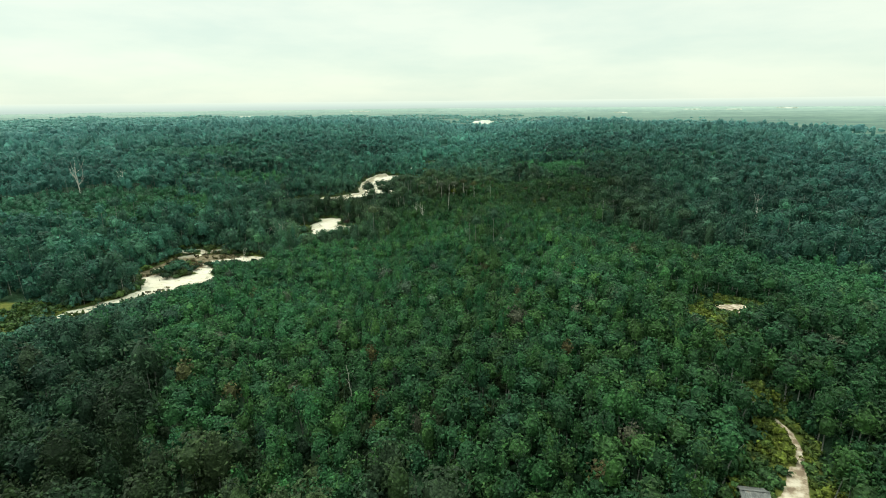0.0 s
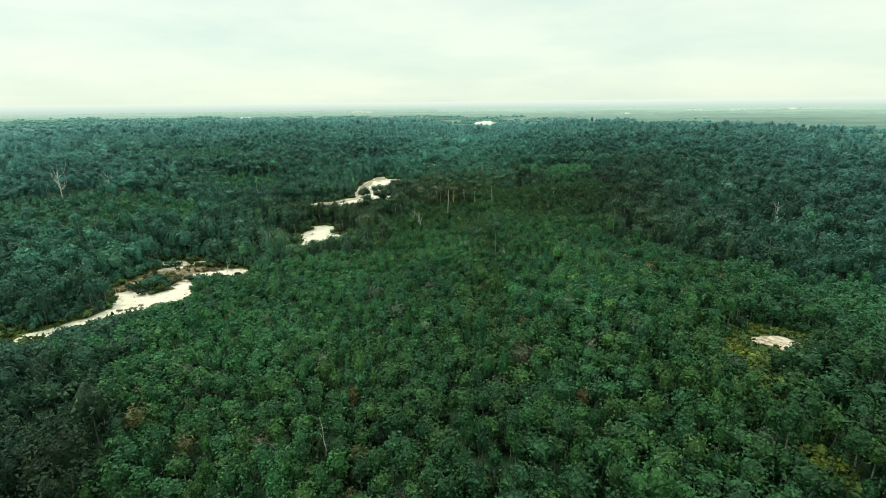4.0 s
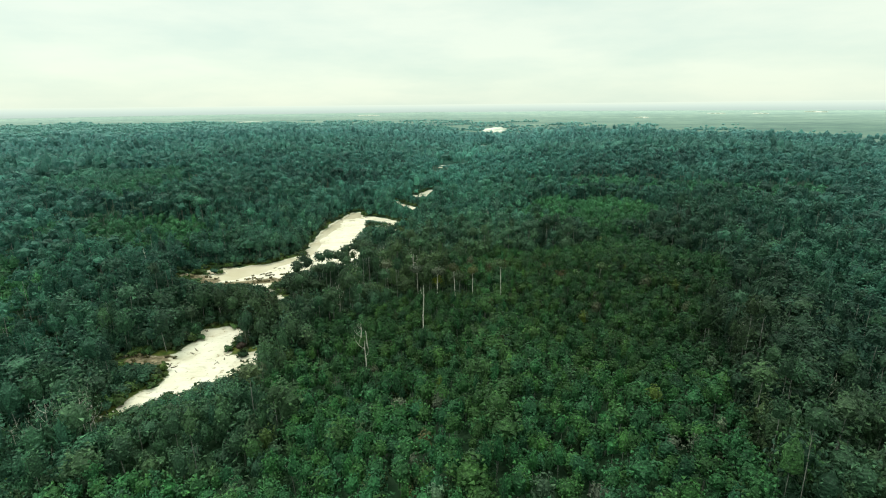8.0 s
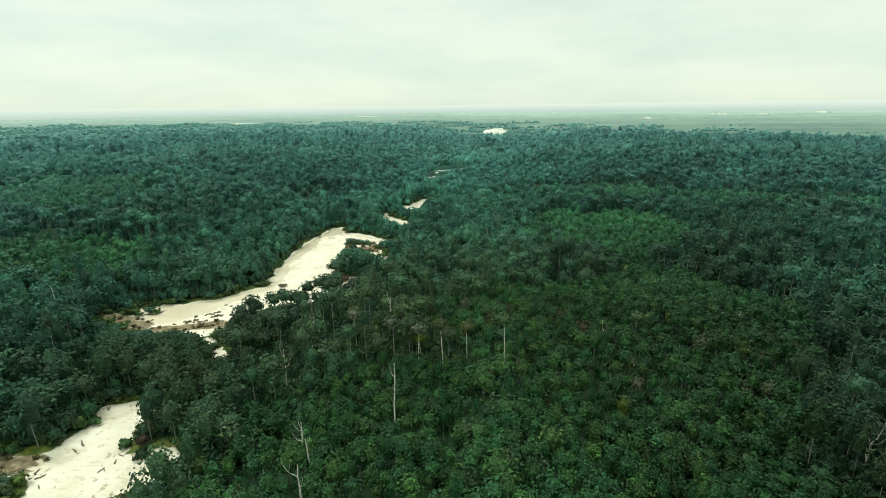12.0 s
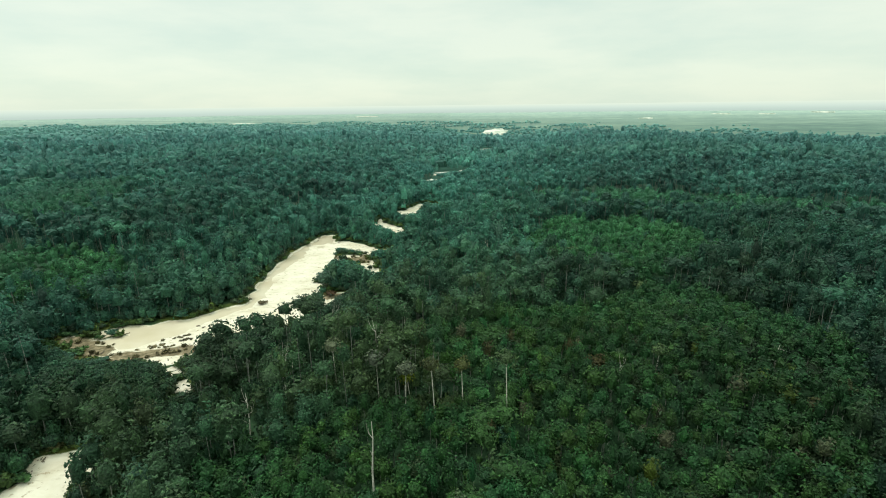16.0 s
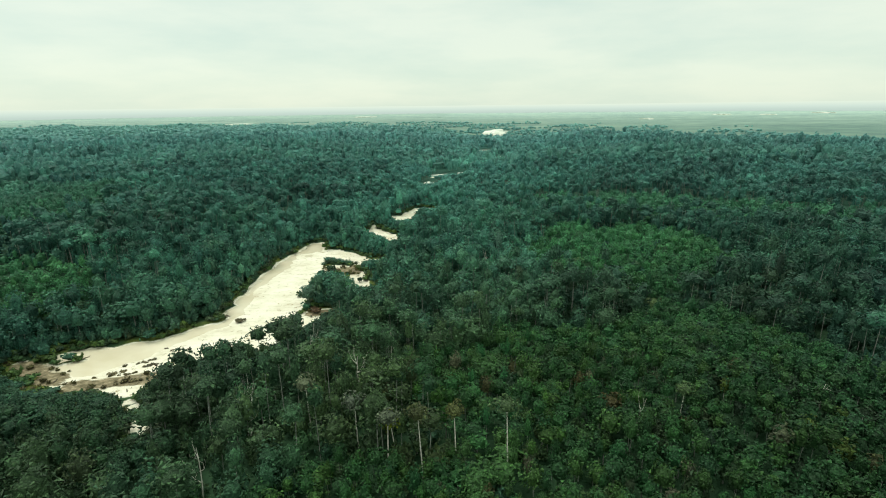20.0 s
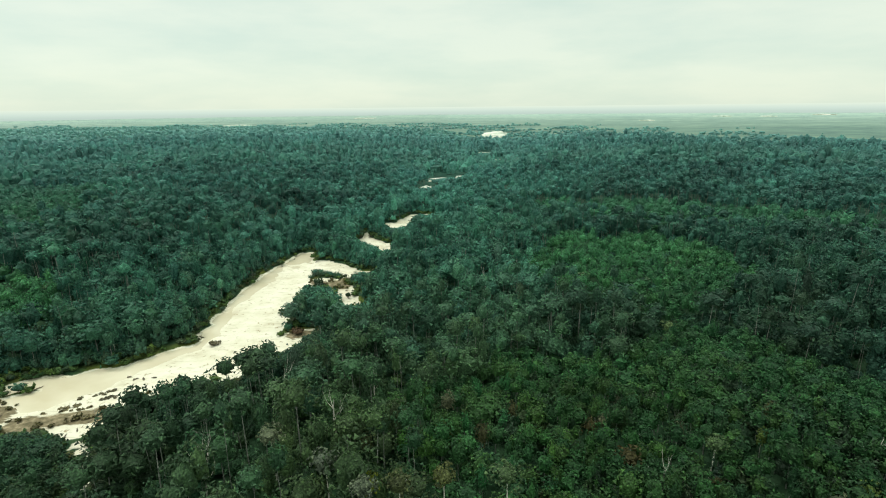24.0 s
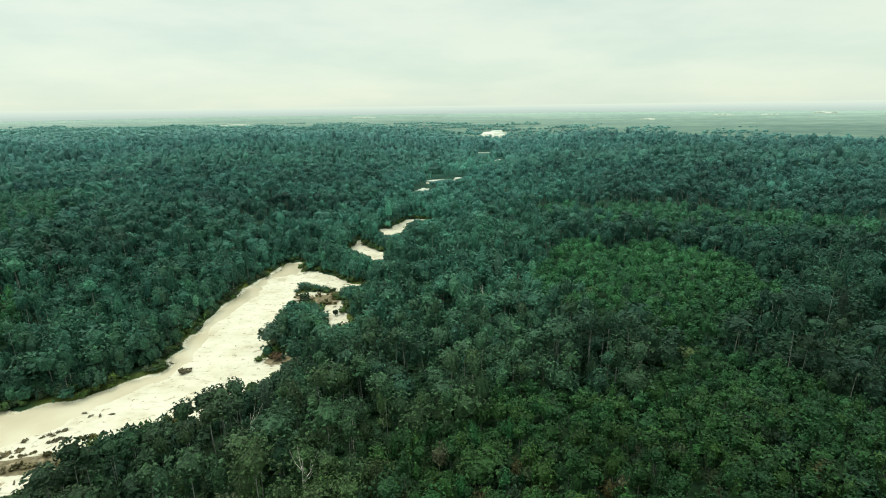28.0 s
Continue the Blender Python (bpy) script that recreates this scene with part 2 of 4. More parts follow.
def leaf_material(name, depth=0.9, through_leaf=0.12, gloss=0.14):
    """Foliage: a tint for each tree, and leaf by leaf some spread."""
    mat, nt, bsdf = material(name)
    tint = nt.nodes.new("ShaderNodeAttribute")
    tint.attribute_name = "tint"
    geo = nt.nodes.new("ShaderNodeNewGeometry")
    info = nt.nodes.new("ShaderNodeObjectInfo")
    spread = ramp_node(nt, geo.outputs["Random Per Island"], ((0.0, (0.70, 0.70, 0.74)), (0.6, (1.0, 1.0, 1.0)), (0.9, (1.3, 1.3, 1.2)), (1.0, (1.6, 1.6, 1.45))))
    each = ramp_node(nt, info.outputs["Random"], ((0.0, (0.78, 0.80, 0.84)), (1.0, (1.15, 1.12, 1.0))))
    patch = ramp_node(nt, noise_node(nt, 0.035, 3.0).outputs["Fac"], ((0.3, (0.84, 0.86, 0.89)), (0.7, (1.14, 1.12, 1.06))))
    # single leaves, with shade painted into the gaps between them
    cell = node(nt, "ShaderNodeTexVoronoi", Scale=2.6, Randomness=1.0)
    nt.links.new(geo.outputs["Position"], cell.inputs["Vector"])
    gap_shade = ramp_node(nt, cell.outputs["Distance"], ((0.10, (1.45, 1.43, 1.35)), (0.40, (1.05, 1.05, 1.05)), (0.80, (0.55, 0.57, 0.60))))
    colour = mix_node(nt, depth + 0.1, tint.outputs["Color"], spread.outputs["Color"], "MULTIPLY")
    colour = mix_node(nt, depth, colour, gap_shade.outputs["Color"], "MULTIPLY")
    colour = mix_node(nt, 1.0, colour, each.outputs["Color"], "MULTIPLY")
    colour = mix_node(nt, 1.0, colour, patch.outputs["Color"], "MULTIPLY")
    nt.links.new(colour, bsdf.inputs["Base Color"])
    turn_up = nt.nodes.new("ShaderNodeMath")
    turn_up.operation = "MULTIPLY"
    turn_up.inputs[1].default_value = -1.0
    nt.links.new(cell.outputs["Distance"], turn_up.inputs[0])
    bump(nt, bsdf, turn_up.outputs["Value"], 0.75, 0.22)
    bsdf.inputs["Roughness"].default_value = 0.55
    bsdf.inputs["Specular IOR Level"].default_value = gloss
    # light that comes through the leaves
    thin = nt.nodes.new("ShaderNodeBsdfTranslucent")
    nt.links.new(colour, thin.inputs["Color"])
    both = node(nt, "ShaderNodeMixShader", Fac=through_leaf)
    nt.links.new(bsdf.outputs["BSDF"], both.inputs[1])
    nt.links.new(thin.outputs["BSDF"], both.inputs[2])
    nt.links.new(both.outputs["Shader"], nt.nodes["Material Output"].inputs["Surface"])
    return mat


def bark_material(name, dark, light):
    mat, nt, bsdf = material(name)
    streak = noise_node(nt, 2.2, 5.0)
    nt.links.new(ramp_node(nt, streak.outputs["Fac"], ((0.3, dark), (0.7, light))).outputs["Color"], bsdf.inputs["Base Color"])
    bsdf.inputs["Roughness"].default_value = 0.85
    bump(nt, bsdf, noise_node(nt, 9.0).outputs["Fac"], 0.5, 0.05)
    return mat


def ground_material():
    """Forest floor, rank grass and pale tin-tailing sand, each where the plan has it."""
    mat, nt, bsdf = material("ground")
    zone = nt.nodes.new("ShaderNodeAttribute")
    zone.attribute_name = "zone"
    parts = nt.nodes.new("ShaderNodeSeparateColor")
    nt.links.new(zone.outputs["Color"], parts.inputs["Color"])
    floor = ramp_node(nt, noise_node(nt, 0.4, 6.0).outputs["Fac"], ((0.3, (0.014, 0.036, 0.017)), (0.6, (0.022, 0.056, 0.026)), (0.8, (0.034, 0.066, 0.030))))
    grass = ramp_node(nt, noise_node(nt, 0.5, 6.0).outputs["Fac"], ((0.25, (0.035, 0.065, 0.015)), (0.5, (0.090, 0.115, 0.024)), (0.75, (0.17, 0.16, 0.045))))
    sand = ramp_node(nt, noise_node(nt, 0.13, 7.0, 0.6).outputs["Fac"], ((0.28, (0.50, 0.44, 0.33)), (0.42, (0.61, 0.57, 0.46)), (0.62, (0.68, 0.645, 0.55))))
    crust = ramp_node(nt, noise_node(nt, 0.55, 5.0, 0.65).outputs["Fac"], ((0.58, (1, 1, 1)), (0.68, (0.46, 0.39, 0.29))))
    # dark silt drawn out along the flow
    place = nt.nodes.new("ShaderNodeNewGeometry")
    along = nt.nodes.new("ShaderNodeMapping")
    along.inputs["Rotation"].default_value = (0, 0, radians(-28))
    along.inputs["Scale"].default_value = (0.16, 0.7, 0.2)
    nt.links.new(place.outputs["Position"], along.inputs["Vector"])
    flow = node(nt, "ShaderNodeTexNoise", Scale=1.0, Detail=5.0, Roughness=0.6)
    nt.links.new(along.outputs["Vector"], flow.inputs["Vector"])
    silt = ramp_node(nt, flow.outputs["Fac"], ((0.34, (0.52, 0.46, 0.36)), (0.42, (0.93, 0.91, 0.87)), (0.5, (1, 1, 1))))
    sandy = mix_node(nt, 1.0, sand.outputs["Color"], crust.outputs["Color"], "MULTIPLY")
    sandy = mix_node(nt, 0.35, sandy, silt.outputs["Color"], "MULTIPLY")
    # brown mud and rotting brush lie on some of the flats
    muddy = nt.nodes.new("ShaderNodeAttribute")
    muddy.attribute_name = "mud"
    blot = nt.nodes.new("ShaderNodeMath")
    blot.operation = "MULTIPLY_ADD"
    blot.inputs[1].default_value = 1.5
    nt.links.new(flow.outputs["Fac"], blot.inputs[0])
    nt.links.new(muddy.outputs["Fac"], blot.inputs[2])
    patchy = node(nt, "ShaderNodeMapRange")
    patchy.inputs["From Min"].default_value, patchy.inputs["From Max"].default_value = 1.22, 1.34
    nt.links.new(blot.outputs["Value"], patchy.inputs["Value"])
    brown = ramp_node(nt, noise_node(nt, 0.8, 6.0).outputs["Fac"], ((0.35, (0.10, 0.085, 0.05)), (0.55, (0.20, 0.165, 0.105)), (0.7, (0.34, 0.28, 0.19))))
    sandy = mix_node(nt, patchy.outputs["Result"], sandy, brown.outputs["Color"])
    # bluish floor further off: haze painted into the ground colour
    brush = ramp_node(nt, noise_node(nt, 0.09, 6.0).outputs["Fac"], ((0.3, (0.030, 0.105, 0.085)), (0.7, (0.060, 0.165, 0.135))))
    under = mix_node(nt, parts.outputs["Blue"], floor.outputs["Color"], brush.outputs["Color"])
    colour = mix_node(nt, parts.outputs["Green"], under, grass.outputs["Color"])
    # crisp, ragged rims
    ragged = nt.nodes.new("ShaderNodeMath")
    ragged.operation = "MULTIPLY_ADD"
    ragged.inputs[1].default_value = 0.22
    nt.links.new(noise_node(nt, 1.1, 5.0, 0.6).outputs["Fac"], ragged.inputs[0])
    nt.links.new(parts.outputs["Red"], ragged.inputs[2])
    rim = node(nt, "ShaderNodeMapRange")
    rim.inputs["From Min"].default_value, rim.inputs["From Max"].default_value = 0.58, 0.65
    nt.links.new(ragged.outputs["Value"], rim.inputs["Value"])
    soil = ramp_node(nt, noise_node(nt, 0.9, 6.0).outputs["Fac"], ((0.38, (0.22, 0.165, 0.115)), (0.48, (0.42, 0.345, 0.255)), (0.62, (0.62, 0.55, 0.45))))
    trod = node(nt, "ShaderNodeMapRange")
    trod.inputs["From Min"].default_value, trod.inputs["From Max"].default_value = 0.75, 0.45
    nt.links.new(zone.outputs["Alpha"], trod.inputs["Value"])
    loose = mix_node(nt, trod.outputs["Result"], sandy, soil.outputs["Color"])
    colour = mix_node(nt, rim.outputs["Result"], colour, loose)
    nt.links.new(colour, bsdf.inputs["Base Color"])
    bsdf.inputs["Roughness"].default_value = 0.95
    bsdf.inputs["Specular IOR Level"].default_value = 0.15
    bump(nt, bsdf, noise_node(nt, 1.2, 6.0).outputs["Fac"], 0.5, 0.4)
    return mat


def water_material():
    mat, nt, bsdf = material("silty_water")
    nt.links.new(ramp_node(nt, noise_node(nt, 0.06, 4.0).outputs["Fac"], ((0.35, (0.56, 0.49, 0.36)), (0.65, (0.66, 0.60, 0.47)))).outputs["Color"], bsdf.inputs["Base Color"])
    bsdf.inputs["Roughness"].default_value = 0.12
    bump(nt, bsdf, noise_node(nt, 1.5, 3.0).outputs["Fac"], 0.08, 0.05)
    return mat


def distance_material():
    """The far plain: a mosaic of woods and cleared fields, with distance haze painted in."""
    mat, nt, bsdf = material("far_plain")
    coord = nt.nodes.new("ShaderNodeNewGeometry")
    mapping = nt.nodes.new("ShaderNodeMapping")
    mapping.inputs["Scale"].default_value = (0.0012, 0.0028, 0.001)
    nt.links.new(coord.outputs["Position"], mapping.inputs["Vector"])
    n = node(nt, "ShaderNodeTexNoise", Scale=1.6, Detail=6.0, Roughness=0.6)
    nt.links.new(mapping.outputs["Vector"], n.inputs["Vector"])
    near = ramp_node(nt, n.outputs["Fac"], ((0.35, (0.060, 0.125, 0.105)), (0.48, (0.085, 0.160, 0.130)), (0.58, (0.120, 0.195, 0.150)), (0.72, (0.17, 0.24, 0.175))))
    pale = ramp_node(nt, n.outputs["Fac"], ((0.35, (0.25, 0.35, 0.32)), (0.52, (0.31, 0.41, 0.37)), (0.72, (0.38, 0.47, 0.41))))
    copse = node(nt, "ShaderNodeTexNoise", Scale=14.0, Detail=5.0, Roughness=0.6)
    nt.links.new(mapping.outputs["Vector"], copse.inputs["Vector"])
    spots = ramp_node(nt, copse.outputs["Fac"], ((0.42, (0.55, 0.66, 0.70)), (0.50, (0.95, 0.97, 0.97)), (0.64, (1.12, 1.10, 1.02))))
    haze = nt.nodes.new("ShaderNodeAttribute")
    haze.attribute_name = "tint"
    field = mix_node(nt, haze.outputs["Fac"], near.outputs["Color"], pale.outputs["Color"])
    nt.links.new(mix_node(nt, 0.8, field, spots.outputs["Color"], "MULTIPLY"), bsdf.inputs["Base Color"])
    bsdf.inputs["Roughness"].default_value = 1.0
    return mat


# mid and far leaves: weaker contrast, more light let through, to imitate haze
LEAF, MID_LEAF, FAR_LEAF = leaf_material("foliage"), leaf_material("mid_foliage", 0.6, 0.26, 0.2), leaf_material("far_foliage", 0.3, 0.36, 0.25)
BARK = bark_material("bark", (0.11, 0.115, 0.10), (0.27, 0.28, 0.255))
DEAD = bark_material("dead_wood", (0.30, 0.28, 0.25), (0.62, 0.59, 0.53))
GROUND, WATER, PLAIN = ground_material(), water_material(), distance_material()


# ---------------------------------------------------------------- meshes
def mesh_of(name, verts, faces, mats, tint=None, which=None, smooth=False):
    """A mesh from arrays; faces all have the same number of corners. tint: a colour for each vertex."""
    verts, faces = np.asarray(verts, np.float32), np.asarray(faces, np.int32)
    me = bpy.data.meshes.new(name)
    n, corners = faces.shape
    me.vertices.add(len(verts))
    me.vertices.foreach_set("co", verts.ravel())
    me.loops.add(n * corners)
    me.loops.foreach_set("vertex_index", faces.ravel())
    me.polygons.add(n)
    me.polygons.foreach_set("loop_start", np.arange(0, n * corners, corners, dtype=np.int32))
    if which is not None:
        me.polygons.foreach_set("material_index", np.asarray(which, np.int32))
    me.polygons.foreach_set("use_smooth", np.full(n, smooth))
    for m in mats:
        me.materials.append(m)
    if tint is not None:
        layer = me.attributes.new("tint", "FLOAT_COLOR", "POINT")
        layer.data.foreach_set("color", np.asarray(tint, np.float32).ravel())
    me.update(calc_edges=True)
    return me


def axis(dense, low, high, reach, step, growth):
    """Grid lines: even between low and high, then wider and wider out to the reach."""
    mid = list(np.arange(low, high + dense, dense))
    right, left = [], []
    x, s = mid[-1], step
    while x < reach[1]:
        x += s
        s *= growth
        right.append(min(x, reach[1]))
    x, s = mid[0], step
    while x > reach[0]:
        x -= s
        s *= growth
        left.append(max(x, reach[0]))
    return np.array(left[::-1] + mid + right)


def make_ground():
    xs = axis(1.6, -135, 60, (-4900, 4900), 2.5, 1.09)
    ys = axis(1.9, 90, 530, (-1500, 4900), 2.5, 1.07)
    # finer by the footpath
    xs = np.unique(np.concatenate([xs, np.arange(26, 59, 0.62)]))
    ys = np.unique(np.concatenate([ys, np.arange(38, 68, 0.62), np.arange(102, 110, 0.62)]))
    gx, gy = np.meshgrid(xs, ys, indexing="ij")
    gz = ground_height(gx, gy)
    trail = np.clip(trail_depth(gx, gy) / 1.2 + 0.5, 0, 1)
    sand = np.clip(np.maximum(sand_depth(gx, gy) / 5.0 + 0.5, trail), 0, 1)
    fringe = np.clip((sand_depth(gx, gy) + 4.0) / 2.0, 0, 1) * np.clip(0.55 + 0.9 * wave(gx, gy, 21, 22.0), 0, 1) * np.clip((445 - gy) / 20, 0, 1)
    grass = np.maximum(fringe, np.clip(grass_depth(gx, gy) + 0.5, 0, 1))
    # share of the painted haze on the floor, growing with distance
    brush = np.clip((np.hypot(gx, gy - 200) - 200) / 500.0, 0, 1)
    nx, ny = gx.shape
    k = np.arange(nx * ny).reshape(nx, ny)
    faces = np.stack([k[:-1, :-1], k[1:, :-1], k[1:, 1:], k[:-1, 1:]], -1).reshape(-1, 4)
    me = mesh_of("ground", np.stack([gx, gy, gz], -1).reshape(-1, 3), faces, [GROUND], smooth=True)
    layer = me.attributes.new("zone", "FLOAT_COLOR", "POINT")
    layer.data.foreach_set("color", np.stack([sand, grass, brush, 1 - trail], -1).astype(np.float32).ravel())
    layer = me.attributes.new("mud", "FLOAT", "POINT")
    layer.data.foreach_set("value", np.clip(0.5 + inside(gx, gy, MUDDY) / 5.0, 0, 1).astype(np.float32).ravel())
    tagged(new("ground", me), "hilly forest floor with grassy clearings and pale sand", "ground", kind="structure")


def make_water():
    xs, ys = np.arange(-135, -38, 3.0), np.arange(125, 540, 3.0)
    gx, gy = np.meshgrid(xs, ys, indexing="ij")
    nx, ny = gx.shape
    k = np.arange(nx * ny).reshape(nx, ny)
    wet = sand_depth(gx, gy)
    keep = (wet[:-1, :-1] > -1.5) & (wet[1:, 1:] > -1.5)
    faces = np.stack([k[:-1, :-1], k[1:, :-1], k[1:, 1:], k[:-1, 1:]], -1)[keep].reshape(-1, 4)
    me = mesh_of("water", np.stack([gx, gy, 0 * gx - 0.12], -1).reshape(-1, 3), faces, [WATER])
    tagged(new("water", me), "shallow milky beige water among the sand flats", "water", kind="structure")


def make_distance():
    """The plain beyond the woods, as far as the eye goes."""
    turn = np.radians(np.linspace(-75, 75, 121))
    rings = np.array([560, 800, 1050, 1300, 1600, 2000, 2600, 3200, 3900, 4900.0])
    a, r = np.meshgrid(turn, rings, indexing="ij")
    x, y = r * np.sin(a), 200 + r * np.cos(a)
    z = plain_height(x, y)
    na, nr = a.shape
    k = np.arange(na * nr).reshape(na, nr)
    faces = np.stack([k[:-1, :-1], k[:-1, 1:], k[1:, 1:], k[1:, :-1]], -1).reshape(-1, 4)
    # the tint layer holds how much haze is painted on, by distance
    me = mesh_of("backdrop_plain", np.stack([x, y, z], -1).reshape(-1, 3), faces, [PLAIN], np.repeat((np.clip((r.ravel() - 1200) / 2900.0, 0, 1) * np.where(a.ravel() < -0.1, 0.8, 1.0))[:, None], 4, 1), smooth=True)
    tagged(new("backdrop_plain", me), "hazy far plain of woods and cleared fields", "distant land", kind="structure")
    # an added glowing ring imitates haze at the rim of the world
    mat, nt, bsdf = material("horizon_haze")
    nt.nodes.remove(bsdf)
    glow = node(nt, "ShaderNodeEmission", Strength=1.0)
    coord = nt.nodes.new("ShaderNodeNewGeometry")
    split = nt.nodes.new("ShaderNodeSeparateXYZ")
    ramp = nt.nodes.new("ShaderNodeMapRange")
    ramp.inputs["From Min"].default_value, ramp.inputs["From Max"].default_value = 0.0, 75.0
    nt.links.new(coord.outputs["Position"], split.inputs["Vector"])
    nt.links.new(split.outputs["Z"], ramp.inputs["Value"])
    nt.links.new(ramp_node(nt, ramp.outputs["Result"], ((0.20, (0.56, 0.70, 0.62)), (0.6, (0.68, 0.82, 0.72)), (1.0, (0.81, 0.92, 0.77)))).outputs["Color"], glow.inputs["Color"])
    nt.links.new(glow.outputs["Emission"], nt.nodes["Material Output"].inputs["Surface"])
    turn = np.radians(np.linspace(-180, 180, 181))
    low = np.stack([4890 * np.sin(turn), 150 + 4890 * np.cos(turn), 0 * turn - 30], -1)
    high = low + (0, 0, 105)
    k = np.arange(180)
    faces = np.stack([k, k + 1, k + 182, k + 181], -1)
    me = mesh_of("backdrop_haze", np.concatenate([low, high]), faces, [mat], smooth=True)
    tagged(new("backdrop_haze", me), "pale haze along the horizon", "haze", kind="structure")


make_ground()
make_water()
make_distance()


# ---------------------------------------------------------------- trees


def ball():
    """Corners and triangles of an icosahedron."""
    bm = bmesh.new()
    bmesh.ops.create_icosphere(bm, subdivisions=1, radius=1.0)
    bmesh.ops.delete(bm, geom=[q for q in bm.faces if q.calc_center_median().z < -0.5], context="FACES")
    bm.verts.index_update()
    v = np.array([p.co[:] for p in bm.verts])
    f = np.array([[p.index for p in q.verts] for q in bm.faces])
    bm.free()
    return v, f


BALL_V, BALL_F = ball()


def tube(points, radii, sides):
    """A tapered limb along points, as triangles."""
    points = np.asarray(points, float)
    verts, faces = [], []
    a = np.arange(sides) * 2 * np.pi / sides
    for n, (p, r) in enumerate(zip(points, radii)):
        d = points[min(n + 1, len(points) - 1)] - points[max(n - 1, 0)]
        d /= np.linalg.norm(d)
        u = np.cross(d, (0.3, 1, 0.1) if abs(d[2]) > 0.5 else (0, 0, 1))
        u /= np.linalg.norm(u)
        w = np.cross(d, u)
        verts.append(p + r * (np.cos(a)[:, None] * u + np.sin(a)[:, None] * w))
    for n in range(len(points) - 1):
        for k in range(sides):
            i, j = n * sides + k, n * sides + (k + 1) % sides
            faces += [(i, j, j + sides), (i, j + sides, i + sides)]
    return np.concatenate(verts), np.array(faces)


def join(pieces):
    verts, faces, base = [], [], 0
    for v, f in pieces:
        verts.append(v)
        faces.append(f + base)
        base += len(v)
    return np.concatenate(verts), np.concatenate(faces)


def tufts(r, spots, outward, size, rays):
    """Leaf rosettes: small raised stars of rays triangles, each facing outwards and up."""
    n = len(spots)
    up = outward + r.normal(size=(n, 3)) * 0.38 + (0, 0, 0.10)
    up /= np.linalg.norm(up, axis=1)[:, None]
    u = np.cross(up, r.normal(size=(n, 3)))
    u /= np.linalg.norm(u, axis=1)[:, None]
    w = np.cross(up, u)
    s = size * r.uniform(0.65, 1.40, n)
    ring = [spots + up * (s * r.uniform(0.1, 0.6, n))[:, None] + u * (s * r.uniform(-0.4, 0.4, n))[:, None]]
    for k in range(rays):
        a = 2 * np.pi * k / rays
        out, drop = s * r.uniform(0.5, 1.5, n), s * r.uniform(-0.1, 0.75, n)
        ring.append(spots + (u * math.cos(a) + w * math.sin(a)) * out[:, None] - up * drop[:, None])
    verts = np.stack(ring, 1).reshape(-1, 3)
    base = np.arange(n)[:, None] * (rays + 1)
    faces = np.stack([np.concatenate([base, base + 1 + k, base + 1 + (k + 1) % rays], 1) for k in range(rays)], 1).reshape(-1, 3)
    return verts, faces


def crown(seed, width, depth, base, lobes, count, size, rays=5, low=-0.5, full=0.6):
    """A crown of rosettes over several rounded lobes, with a leafy body within: its corners and triangles."""
    r = np.random.RandomState(seed)
    a = np.arange(lobes) * 2.4 + r.uniform(0, 6)
    out = np.sqrt((np.arange(lobes) + 0.3) / lobes) * r.uniform(0.42, 0.74, lobes)
    c = np.stack([np.cos(a) * out, np.sin(a) * out, 0.42 - 0.75 * out + r.uniform(-0.25, 0.28, lobes)], -1)
    q = r.uniform(0.34, 0.56, lobes)
    # rays from the crown's middle meet the outermost lobe
    k = np.arange(count) + 0.5
    z = 1 - (1 - low) * k / count
    t = k * 2.39996 + r.uniform(-0.35, 0.35, count)
    z = np.clip(z + r.normal(size=count) * 0.06, low, 1)
    d = np.stack([np.sqrt(1 - z * z) * np.cos(t), np.sqrt(1 - z * z) * np.sin(t), z], -1)
    along = d @ c.T
    disc = along ** 2 - (c ** 2).sum(1)[None] + (q ** 2)[None]
    far = np.where(disc > 0, along + np.sqrt(np.maximum(disc, 0)), 0.42)
    best = far.argmax(1)
    hit = d * far.max(1)[:, None]
    away = hit - c[best]
    away /= np.linalg.norm(away, axis=1)[:, None]
    shape = np.array((width * 0.5, width * 0.5, depth * 0.6))
    spots = hit * shape * r.uniform(0.82, 1.12, (count, 1)) + (0, 0, base + depth * 0.40)
    body = BALL_V * shape * full * r.uniform(0.85, 1.15, (len(BALL_V), 1)) + (0, 0, base + depth * 0.40)
    return join([(body, BALL_F), tufts(r, spots, away, size, rays)])


def trunk(seed, height, radius, sides=6, limbs=3, spread=1.6):
    r = np.random.RandomState(seed)
    bend = r.normal(size=2) * 0.35
    pts = [(0, 0, -0.6), (bend[0] * 0.4, bend[1] * 0.4, height * 0.5), (bend[0], bend[1], height)]
    pieces = [tube(pts, (radius * 1.25, radius * 0.85, radius * 0.45), sides)]
    for k in range(limbs):
        a = k * 2.2 + r.uniform(0, 1)
        start = np.array(pts[1]) * 0.45 + np.array(pts[2]) * 0.55
        pieces.append(tube([start, start + (math.cos(a) * spread, math.sin(a) * spread, height * 0.2)], (radius * 0.5, radius * 0.2), 4))
    return join(pieces)


# kinds of tree, each at six levels of detail: lobes, rosettes on a crown 4.5 m wide, their size and rays
LEVELS = ((7, 104, 0.275, 3), (7, 70, 0.34, 3), (7, 44, 0.41, 3), (6, 22, 0.60, 3), (5, 11, 0.88, 3), (4, 5, 1.1, 3))


